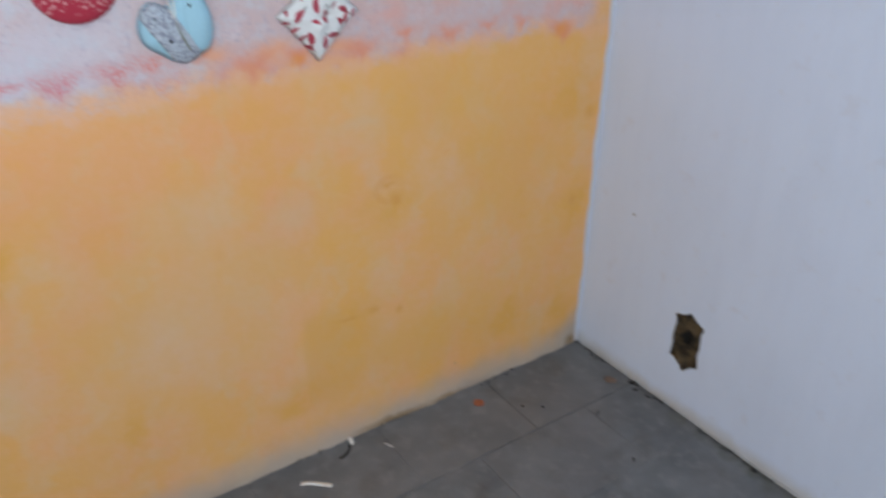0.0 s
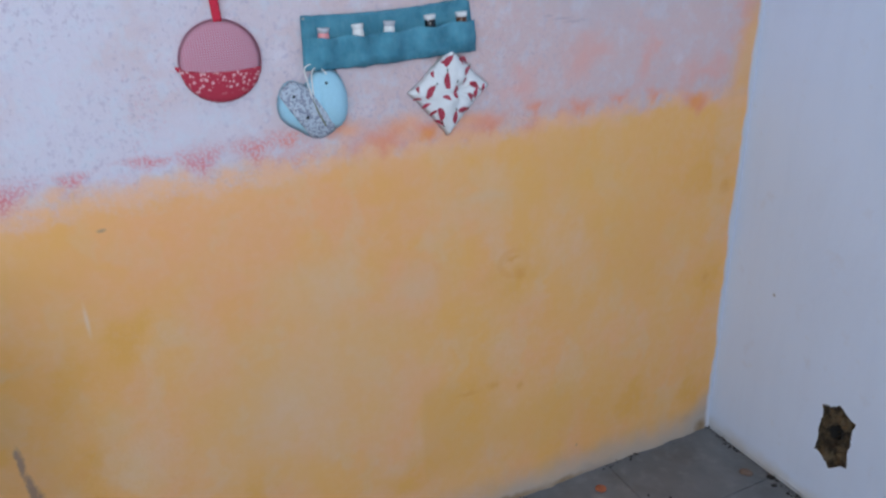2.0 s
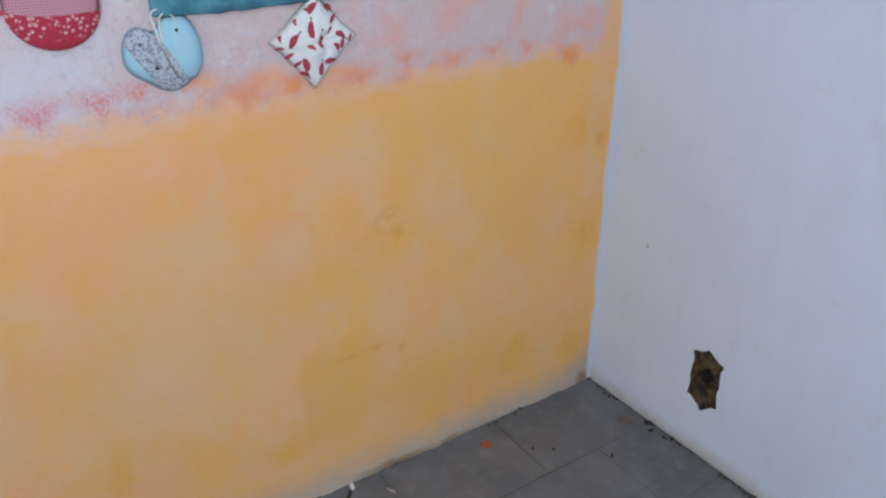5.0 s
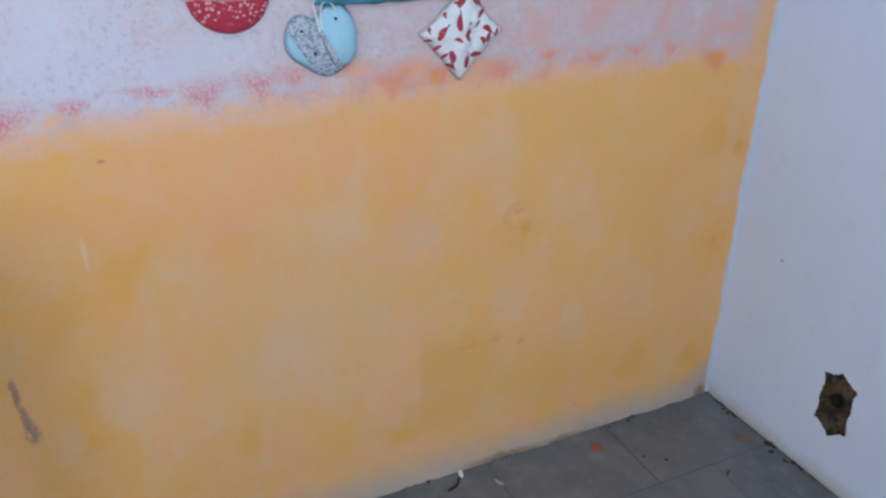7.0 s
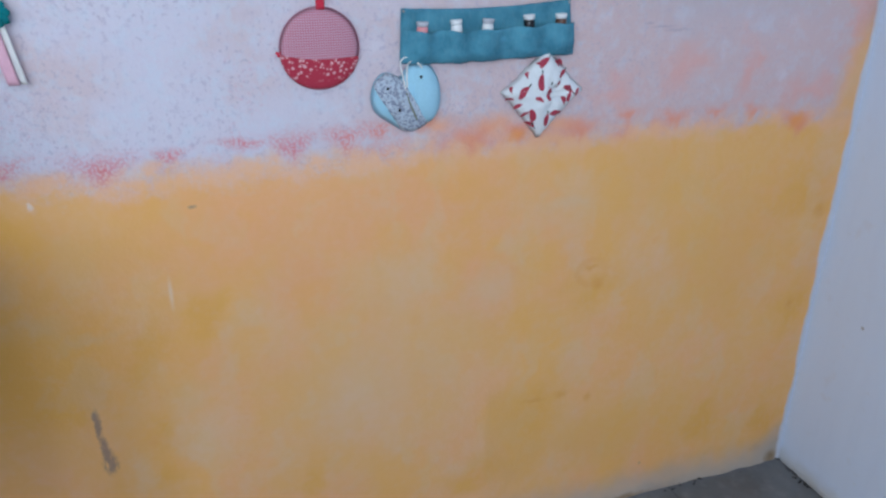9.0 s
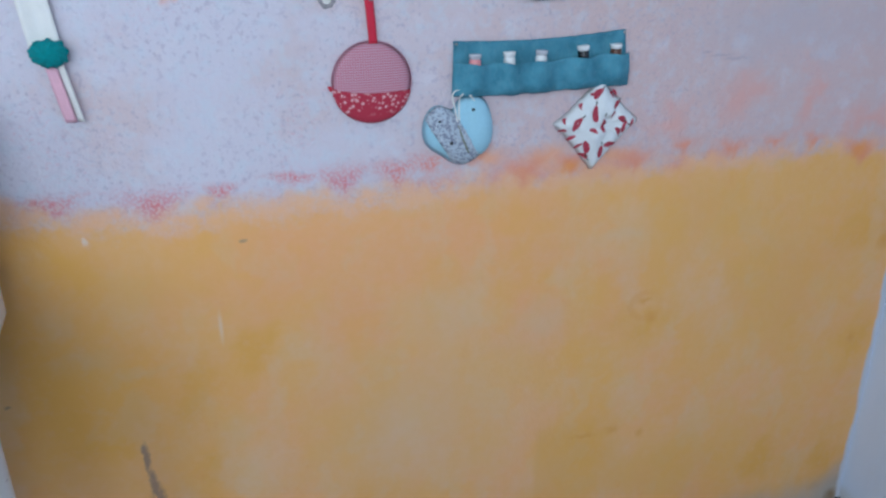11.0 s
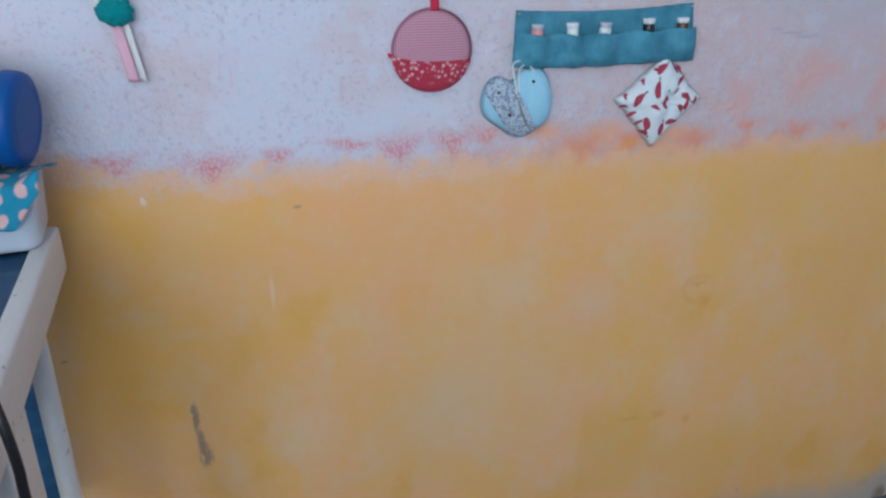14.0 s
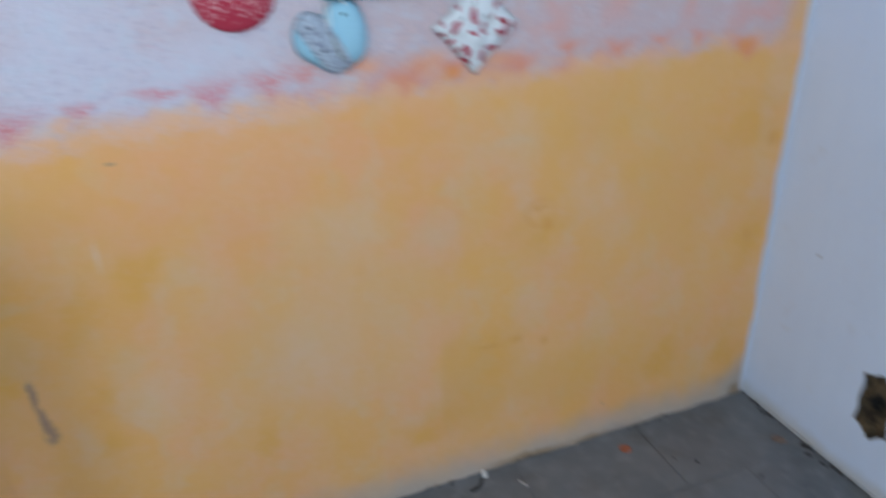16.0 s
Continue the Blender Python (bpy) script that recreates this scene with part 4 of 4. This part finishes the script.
def chilli_cushion():
    t = thing("pincushion", pose(-0.738, -0.002, 0.980), "square cream pincushion printed with red chillies, hung by a corner", "pincushion")
    corners = [math.radians(d) for d in (2, 86, 176, 268)]
    reach = [0.082, 0.085, 0.079, 0.082]

    def outline(a):
        for n in range(4):
            a0, a1 = corners[n], corners[(n + 1) % 4] + (2 * math.pi if n == 3 else 0)
            b = a if a >= a0 else a + 2 * math.pi
            if a0 <= b <= a1:
                p, q = reach[n] * Vector((math.cos(a0), math.sin(a0))), reach[(n + 1) % 4] * Vector((math.cos(a1), math.sin(a1)))
                d = Vector((math.cos(b), math.sin(b)))
                e = q - p
                r = (p.x * e.y - p.y * e.x) / (d.x * e.y - d.y * e.x)
                near = min(b - a0, a1 - b)
                return r * (0.955 + 0.05 * math.exp(-(near / 0.16) ** 2) + 0.012 * math.sin(9 * b) + 0.014 * math.sin(23 * b + 1))
        return 0.06

    def height(x, z):
        s = min(1.0, math.hypot(x, z) / outline(math.atan2(z, x) % (2 * math.pi)))
        pinch = 0.55 * math.exp(-((x - 0.022) ** 2 + (z - 0.002) ** 2) / 0.00022)
        pinch += 0.16 * math.sin(6 * math.atan2(z - 0.002, x - 0.022) + 0.7) * math.exp(-((x - 0.022) ** 2 + (z - 0.002) ** 2) / 0.0018)
        return 0.024 * max(0.0, 1 - s ** 2.4) ** 0.6 * (1 - pinch) * (1 + 0.22 * noise.noise(Vector((x * 55, 2, z * 55))))
    bm, steps, rings = bmesh.new(), 72, 9
    mid, back, loops = bm.verts.new((0, -height(0, 0), 0)), bm.verts.new((0, 0, 0)), []
    for k in range(1, rings + 1):
        row = []
        for i in range(steps):
            a = 2 * math.pi * i / steps
            r = outline(a) * k / rings
            x, z = r * math.cos(a), r * math.sin(a)
            row.append(bm.verts.new((x, -max(0.0015, height(x, z)), z)))
        loops.append(row)
    for i in range(steps):
        j = (i + 1) % steps
        bm.faces.new((mid, loops[0][i], loops[0][j]))
        for a, b in zip(loops, loops[1:]):
            bm.faces.new((a[i], b[i], b[j], a[j]))
        bm.faces.new((back, loops[-1][j], loops[-1][i]))
    bmesh.ops.recalc_face_normals(bm, faces=bm.faces)
    part("pad", bm, M_CREAM, t)
    prints = [(-0.003, 0.056, 50, 1.05), (-0.010, 0.052, -20, 0.6), (0.022, 0.052, -60, 0.6), (0.034, 0.035, 35, 0.9), (-0.009, 0.024, 84, 1.3), (-0.032, 0.036, 70, 0.5), (-0.040, 0.007, 55, 1.25),
              (-0.060, 0.012, 65, 0.5), (-0.062, -0.006, 5, 0.6), (-0.013, -0.006, -25, 0.75), (0.008, 0.005, 82, 1.2), (0.044, 0.008, -32, 1.1), (0.036, -0.011, -62, 0.8), (0.065, 0.001, 75, 0.75),
              (-0.023, -0.035, -76, 1.2), (-0.033, -0.032, 58, 0.7), (0.031, 0.052, -60, 0.7), (0.048, -0.005, 80, 0.9), (0.026, 0.018, 60, 0.7), (0.027, -0.034, 8, 0.9), (-0.046, -0.018, 40, 0.7), (0.006, -0.043, 86, 1.1), (0.021, -0.033, 2, 0.95), (-0.022, -0.052, -36, 0.8)]
    for x, z, turn, size in prints:
        def leaf(u, w, x=x, z=z, turn=turn, size=size):
            along = (u - 0.5) * 0.0215 * size
            half = 0.0046 * size * math.sin(math.pi * min(1, u * 0.9 + 0.1)) ** 0.7
            across = (2 * w - 1) * half + 0.0022 * math.sin(math.pi * u)
            c, s = math.cos(radians(turn)), math.sin(radians(turn))
            px, pz = x + along * c - across * s, z + along * s + across * c
            return (px, -max(0.0015, height(px, pz)) - 0.0007, pz)
        part("printed_chilli", sheet(8, 3, leaf), M_CHILLI, t)

        def stalk(u, w, x=x, z=z, turn=turn, size=size):
            along, across = (0.5 + 0.22 * u) * 0.021 * size, (2 * w - 1) * 0.0011
            c, s = math.cos(radians(turn)), math.sin(radians(turn))
            px, pz = x + along * c - across * s, z + along * s + across * c
            return (px, -max(0.0015, height(px, pz)) - 0.0008, pz)
        if size > 0.75:
            part("printed_stalk", sheet(3, 1, stalk), M_STALK, t)
    return t


chilli_cushion()


def ribbon_wand():
    """Pink and white felt tails tied with a teal yarn rosette."""
    t = thing("ribbon_ornament", pose(-1.561, -0.002, 1.14), "pink and white felt ribbon tied with a teal yarn rosette", "wall ornament")
    thick(part("pink_tail", sheet(4, 14, lambda u, w: (-0.010 + 0.015 * u + 0.016 * (1 - w) - 0.003, -0.006 - 0.002 * math.sin(5 * w), -0.096 + 0.094 * w)), M_PINK, t, "pink felt tail"), 0.002)
    thick(part("white_tail", sheet(4, 14, lambda u, w: (0.004 + 0.008 * u + 0.016 * (1 - w), -0.008 - 0.006 * u, -0.094 + 0.094 * w)), M_RIBBON, t, "white ribbon tail"), 0.002)
    thick(part("upper_ribbon", sheet(6, 14, lambda u, w: (-0.024 + 0.040 * u - 0.012 * w, -0.007 - 0.003 * math.cos(6 * u), 0.005 + 0.12 * w)), M_RIBBON, t, "wide white ribbon"), 0.002)
    bm = bmesh.new()
    bmesh.ops.create_icosphere(bm, subdivisions=4, radius=1.0)
    for v in bm.verts:
        p = v.co.copy()
        ruffle = 1 + 0.16 * noise.noise(p * 3.2) + 0.08 * math.sin(9 * math.atan2(p.z, p.x) + 5 * p.y)
        v.co = Vector((p.x * 0.0235, p.y * 0.013, p.z * 0.018)) * ruffle
    rosette = part("rosette", bm, M_TEAL, t, "teal yarn rosette")
    rosette.location = (0, -0.015, 0.0)
    return t


ribbon_wand()


def plaster_scar():
    """A chip in the plaster: a white patch in a ragged rim of broken plaster."""
    t = thing("plaster_scar", pose(-1.184, 0, 1.197), "white plaster scar with a ragged grey rim", "wall plug")
    bm = lathe([(0.0062, -0.001), (0.0070, 0.0015), (0.0098, 0.0030), (0.0125, 0.0018), (0.0138, -0.001)], 40)
    for v in bm.verts:
        v.co *= 1 + 0.22 * noise.noise(v.co * 190) + 0.10 * noise.noise(v.co * 420 + Vector((3, 0, 0)))
    rim = part("rim", bm, plain("broken_grey_plaster", (0.27, 0.25, 0.26), 0.95, grain=150, amount=0.5, relief=0.002), t, "ragged grey plaster rim")
    rim.matrix_local = pose(0, 0, 0, 90, 0, 0)
    scar_patch = part("scar_patch", lathe([(0, 0.0034), (0.0035, 0.0032), (0.0062, 0.0018), (0.0070, -0.001)], 24), M_RIBBON, t, "white patch in the scar")
    scar_patch.matrix_local = pose(0.0005, 0, -0.0005, 90, 0, 0)
    return t


def cloth_hanging(u, w):
    """A dark blue cloth whose lower hem sags to one side."""
    hem = 1.186 + 0.014 * abs(2.6 * u - 0.75) ** 1.5 + 0.0015 * noise.noise(Vector((u * 12, 3, 0)))
    fold = 0.004 * math.sin(u * 17) + 0.003 * noise.noise(Vector((u * 8, w * 3, 1)))
    return (-0.887 + 0.135 * u + 0.004 * w, -0.008 - fold * (1 - 0.5 * w), hem + (1.262 - hem) * w)


plaster_scar()
tagged(thick(part("wall_hanging", sheet(40, 12, cloth_hanging), denim("dark_blue_denim", 0.42)), 0.003),
       "dark blue denim cloth hanging flat on the wall", "wall hanging")


# ---- the white table beside the wall ----
def table():
    t = thing("table", pose(-1.664, -0.092, 0, 0, 0, 3.75), "worn white wooden table with a blue painted top", "table")
    wide, deep, top = 0.40, 0.62, 0.87
    part("side_rail", box(bmesh.new(), -0.026, 0, -deep, 0, top - 0.066, top, 0.006, 3), M_WOOD, t)
    part("side_rail", box(bmesh.new(), -wide, -wide + 0.026, -deep, 0, top - 0.066, top, 0.003), M_WOOD, t)
    part("rear_rail", box(bmesh.new(), -wide + 0.027, -0.027, -0.027, -0.001, top - 0.066, top - 0.001, 0.003), M_WOOD, t)
    part("front_rail", box(bmesh.new(), -wide + 0.027, -0.027, -deep + 0.001, -deep + 0.027, top - 0.066, top - 0.001, 0.003), M_WOOD, t)
    part("tabletop", box(bmesh.new(), -wide + 0.027, -0.027, -deep + 0.028, -0.028, top - 0.022, top - 0.003), M_BLUEBOARD, t, "blue painted inset top")
    for x0 in (-0.028, -wide + 0.028):
        part("rear_leg", lathe([(0, 0), (0.0115, 0), (0.0125, 0.003), (0.0135, 0.5), (0.0135, top - 0.067), (0, top - 0.067)], 24), M_WOOD, t).location = (x0, -0.138, 0)
    for x0 in (-0.024, -wide + 0.002):
        part("front_leg", box(bmesh.new(), x0, x0 + 0.022, -0.425, -0.335, 0.0, top - 0.067, 0.003), M_WOOD, t)
    for x0 in (-0.026, -wide):
        part("corner_leg", box(bmesh.new(), x0, x0 + 0.026, -0.518, -0.488, 0.0, top - 0.067, 0.003), M_WOOD, t)
    part("back_panel", box(bmesh.new(), -0.165, -0.066, -0.040, -0.028, 0.40, top - 0.067), M_BLUEBOARD, t, "blue painted back panel")
    return t


table()


def tub():
    """A white plastic tub with rounded corners and a slight taper."""
    t = thing("plastic_tub", pose(-1.660, -0.184, 0.87, 0, 0, 7), "white plastic tub with rounded corners, standing on the table", "tub")
    long, deep, high, rad = 0.34, 0.125, 0.079, 0.022

    def ring(z, inset, r):
        out = []
        for cx, cy, a0 in ((-r - inset, r + inset, -90), (-r - inset, deep - r - inset, 0), (-long + r + inset, deep - r - inset, 90), (-long + r + inset, r + inset, 180)):
            for k in range(7):
                a = radians(a0 + 15 * k)
                out.append((cx + r * math.cos(a), cy + r * math.sin(a), z))
        return out
    bm = bmesh.new()
    rows = [[bm.verts.new(p) for p in ring(z, i, r)] for z, i, r in ((0.0, 0.012, rad - 0.006), (0.003, 0.007, rad), (0.010, 0.005, rad), (high - 0.004, 0.001, rad), (high, 0.0, rad), (high, 0.004, rad - 0.002), (0.006, 0.009, rad - 0.004))]
    for a, b in zip(rows, rows[1:]):
        for k in range(len(a)):
            bm.faces.new((a[k], a[(k + 1) % len(a)], b[(k + 1) % len(a)], b[k]))
    bm.faces.new(rows[0])
    bm.faces.new(rows[-1])
    bmesh.ops.recalc_face_normals(bm, faces=bm.faces)
    part("body", bm, M_TUB, t)
    bm = bmesh.new()
    rows = [[bm.verts.new(p) for p in ring(z, i, rad)] for z, i in ((high - 0.001, 0.001), (high + 0.003, 0.001), (high + 0.004, 0.004))]
    for a, b in zip(rows, rows[1:]):
        for k in range(len(a)):
            bm.faces.new((a[k], a[(k + 1) % len(a)], b[(k + 1) % len(a)], b[k]))
    bm.faces.new(rows[-1])
    bmesh.ops.recalc_face_normals(bm, faces=bm.faces)
    part("lid", bm, M_TUB, t)
    return t


tub()


def napkin(u, w):
    """Lies on the tub's lid and hangs over its front edge."""
    flap = max(0.0, 0.42 - w) / 0.42
    x = -1.752 + (0.102 - 0.030 * flap) * u - 0.004 * flap
    ripple = 0.002 * noise.noise(Vector((u * 7, w * 5, 1)))
    rise = 0.018 * max(0.0, u - 0.72) / 0.28 * (1 - flap) * math.exp(-((w - 0.45) / 0.2) ** 2)
    front = -0.1915 + (x + 1.662) * 0.12
    if w < 0.42:
        return (x, front - 0.005 - ripple - 0.004 * flap, 0.9555 - 0.046 * flap + ripple)
    k = (w - 0.42) / 0.58
    return (x, front - 0.005 * (1 - k) + 0.10 * k, 0.9565 + 0.5 * abs(ripple) + rise + 0.0085 * math.sin(math.pi * min(1.0, 1.15 * k)) ** 0.5)


tagged(thick(part("napkin", sheet(26, 30, napkin), M_DOTS), 0.0014), "teal cotton napkin with pink dots, draped over a tub", "napkin")


def jar():
    """A glass jar lying on its side, with a blue screw lid and felt scraps in it."""
    m = look((-1.690, -0.128, 1.0290), (-1.690 - math.cos(radians(6)), -0.128 + math.sin(radians(6)), 1.0290 + 0.085))
    t = thing("jar", m, "glass jar of felt scraps with blue lid, lying down", "jar")
    # the jar's axis is the thing's z; the lid looks along +z
    part("glass", lathe([(0.050, 0.006), (0.052, 0.0), (0.052, -0.006), (0.061, -0.011), (0.0705, -0.019), (0.0735, -0.029), (0.0735, -0.185), (0.066, -0.196), (0, -0.197),
                         (0, -0.193), (0.064, -0.192), (0.0705, -0.183), (0.0705, -0.030), (0.0675, -0.021), (0.058, -0.0135), (0.049, -0.008), (0.049, 0.006), (0.050, 0.006)], 56), M_GLASS, t, "clear glass body")
    lid = part("lid", lathe([(0, 0.026), (0.043, 0.0262), (0.0515, 0.0255), (0.0572, 0.0225), (0.0592, 0.018), (0.0600, 0.004), (0.0600, 0.002), (0.0575, 0.002), (0.0570, 0.016), (0, 0.018)], 72), M_LIDBLUE, t, "royal blue plastic screw lid")
    part("rim", lathe([(0.0400, 0.0262), (0.0420, 0.0272), (0.0440, 0.0262)], 64), M_LIDBLUE, lid)
    label = part("label", lathe([(0.0742, -0.033), (0.0744, -0.033), (0.0744, -0.170), (0.0742, -0.170)], 56), M_LABEL, t, "orange printed label")
    part("print", lathe([(0.0749, -0.030), (0.0752, -0.030), (0.0752, -0.033), (0.0749, -0.033)], 56), M_IRON, label)
    part("print", sheet(16, 2, lambda u, w: (0.0751 * math.cos(radians(150 + 42 * u)), 0.0751 * math.sin(radians(150 + 42 * u)), -0.048 - 0.105 * w)), M_YELLOW, label, "yellow-green print")
    scraps = [(0.030, -0.028, -0.055, 0.030, M_NAVY), (-0.018, -0.042, -0.060, 0.028, M_NAVY), (0.010, 0.046, -0.055, 0.024, M_WINE), (-0.035, 0.030, -0.058, 0.026, M_WINE), (0.046, 0.030, -0.040, 0.017, M_PALEBLUE),
              (0.048, 0.036, -0.046, 0.013, M_ROSEFELT), (0.042, -0.036, -0.042, 0.026, M_ROSEFELT), (0.050, -0.032, -0.030, 0.011, M_WINE), (0.0, 0.0, -0.06, 0.032, M_NAVY), (0.048, 0.0, -0.050, 0.024, M_NAVY), (-0.03, -0.01, -0.1, 0.034, M_NAVY), (0.02, 0.0, -0.13, 0.045, M_WINE)]
    for x, y, z, r, mat in scraps:
        x = -x
        bm = bmesh.new()
        bmesh.ops.create_icosphere(bm, subdivisions=3, radius=1.0)
        for v in bm.verts:
            v.co = v.co * r * (1 + 0.25 * noise.noise(v.co * 2 + Vector((x * 90, y * 90, 0))))
            over = math.hypot(v.co.x + x, v.co.y + y)
            if over > 0.069:
                f = 0.069 / over
                v.co.x, v.co.y = (v.co.x + x) * f - x, (v.co.y + y) * f - y
        scrap = part("felt_scrap", bm, mat, t)
        scrap.location = (x, y, z + 0.010)
    return t


jar()


def pouch():
    t = thing("pouch", pose(-1.71, -0.525, 0.8665, -90, 0, 12), "white knitted pouch with red and green trim on the table", "pouch")
    part("pad", cushion(lambda a: 0.044 / max(abs(math.cos(a)), abs(math.sin(a))) ** 0.75, 0.012, lumps=0.002), M_PAPER, t)
    part("red_patch", cushion(lambda a: 0.020 + 0.003 * math.sin(3 * a), 0.004), plain("crimson_knit", (0.50, 0.02, 0.06), 0.9, grain=200), t, "crimson knitted patch").location = (0.022, -0.0105, -0.025)
    part("green_trim", tube([(-0.03, -0.008, 0.04), (0.0, -0.011, 0.044), (0.03, -0.009, 0.045), (0.045, -0.006, 0.046)], 0.005, 8), M_GREEN, t, "green knitted trim")
    return t


pouch()


def cable():
    t = thing("power_cable", pose(0, 0, 0), "black power cable with a plug, hanging over the table's edge", "cable")
    plug = tube([(-1.725, -0.514, 0.891), (-1.70, -0.516, 0.891), (-1.67, -0.519, 0.891), (-1.650, -0.521, 0.890)], 0.0105, 14)
    body = part("plug", plug, M_BLACK, t, "moulded black plug")
    part("collar", tube([(-1.654, -0.521, 0.890), (-1.645, -0.523, 0.890), (-1.637, -0.526, 0.889)], 0.0085, 12, 0.6), M_BLACK, body)
    part("cord", tube([(-1.645, -0.523, 0.890), (-1.634, -0.530, 0.888), (-1.622, -0.552, 0.880), (-1.617, -0.558, 0.855), (-1.616, -0.556, 0.82), (-1.617, -0.554, 0.76), (-1.613, -0.545, 0.5), (-1.61, -0.54, 0.2),
                       (-1.60, -0.54, 0.03), (-1.56, -0.56, 0.005), (-1.45, -0.70, 0.005), (-1.5, -0.95, 0.005)], 0.0047, 10), M_BLACK, t)
    return t


cable()


# ---- small litter on the floor ----
def crumb(name, x, y, sx, sy, sz, mat, label, turn=0.0, seed=0.0):
    bm = bmesh.new()
    bmesh.ops.create_icosphere(bm, subdivisions=3, radius=1.0)
    for v in bm.verts:
        f = 1 + 0.3 * noise.noise(v.co * 2.2 + Vector((seed, 0, 0)))
        v.co = Vector((v.co.x * sx * f, v.co.y * sy * f, max(-0.25, v.co.z) * sz * f))
    ob = part(name, bm, mat)
    ob.matrix_world = pose(x, y, 0.25 * sz, 0, 0, turn)
    return tagged(ob, label, "debris")


crumb("brick_crumb", -0.394, -0.070, 0.013, 0.013, 0.004, M_BRICK, "flat orange brick crumb on the tiles", 20, 1)
crumb("plaster_crumb", -0.050, -0.185, 0.012, 0.016, 0.004, plain("brownish_plaster", (0.17, 0.12, 0.095), 0.95, grain=120, relief=0.003), "brownish plaster crumb by the wall", 40, 2)
for x, y, a, b, s in ((-0.012, -0.225, 0.010, 0.014, 3), (-0.026, -0.250, 0.007, 0.010, 4), (-0.020, -0.285, 0.007, 0.005, 5), (-0.27, -0.17, 0.006, 0.004, 6), (-0.012, -0.60, 0.010, 0.008, 7),
                      (-0.17, -0.262, 0.003, 0.013, 8), (-0.214, -0.425, 0.003, 0.010, 9), (-0.31, -0.14, 0.004, 0.004, 10)):
    crumb("dirt_crumb", x, y, 0.7 * a, 0.7 * b, 0.003, M_SOOT, "dark crumb of dirt on the tiles", 15 * s, s)
crumb("plaster_chip", -0.727, -0.016, 0.005, 0.012, 0.006, M_PAPER, "small white plaster chip by the wall", -10, 11)
crumb("plaster_chip", -0.66, -0.075, 0.003, 0.013, 0.003, M_FILLET_WHITE, "thin greyish plaster chip on the tiles", 25, 12)
scrap = thick(part("paper_strip", sheet(12, 2, lambda u, w: (0.068 * (u - 0.5), 0.011 * (w - 0.5) + 0.006 * math.sin(math.pi * u), 0.0025 + 0.002 * math.cos(5 * u))), M_PAPER), 0.001)
scrap.matrix_world = pose(-0.857, -0.098, 0, 0, 0, -36)
tagged(scrap, "short white paper strip on the tiles", "paper")
twig = part("twig", tube([(-0.739, -0.030, 0.004), (-0.752, -0.047, 0.004), (-0.775, -0.055, 0.004)], 0.0032, 8), M_SOOT)
tagged(twig, "short dark bent twig on the tiles", "twig")

# loose dirt gathered along both walls
rng = random.Random(3)
bm = bmesh.new()
for n in range(520):
    far = rng.random() ** 1.4
    off = 0.003 + abs(rng.gauss(0, 0.006))
    if n < 300:
        x, y = -off, -1.3 * far
    else:
        x, y = -1.3 * far, -off
    if noise.noise(Vector((x * 9, y * 9, 4))) < (-0.12 if n < 300 else 0.12):
        continue
    r = rng.uniform(0.0008, 0.0028)
    m = pose(x, y, r * 0.4, rng.uniform(0, 360), rng.uniform(0, 360), rng.uniform(0, 360)) @ Matrix.Diagonal((rng.uniform(1, 2.2), 1, 0.7, 1))
    bmesh.ops.create_icosphere(bm, subdivisions=1, radius=r, matrix=m)
tagged(part("floor_dirt", bm, M_SOOT), "loose dark dirt along the foot of the walls", "dirt", kind="stuff")

# ---- floor tiles ----
TILE_X, TILE_Y, GAP = 0.325, 0.222, 0.0017


def tile_mesh(seed):
    rng = random.Random(seed)
    bm = box(bmesh.new(), GAP / 2, TILE_X - GAP / 2, GAP / 2, TILE_Y - GAP / 2, -0.02, 0.0, 0.0010, 1)
    for v in bm.verts:
        v.co += Vector((rng.uniform(-0.0012, 0.0012), rng.uniform(-0.0012, 0.0012), rng.uniform(-0.0004, 0.0)))
    me = bpy.data.meshes.new("tile")
    bm.to_mesh(me)
    bm.free()
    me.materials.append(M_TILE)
    return me


tiles = [tile_mesh(n) for n in range(8)]
rng = random.Random(5)
for row in range(int(ROOM_D / TILE_Y) + 1):
    y = -0.003 - TILE_Y * (row + 1)
    for col in range(int(ROOM_W / TILE_X) + 2):
        x = (-0.18 if row % 2 else -0.331) + 0.325 - TILE_X * (col + 1)
        if x < -ROOM_W - 0.14 or x > 0.0:
            continue
        ob = new("tile", rng.choice(tiles))
        ob.parent = floor
        ob.location = (x, y, rng.uniform(-0.0006, 0.0))
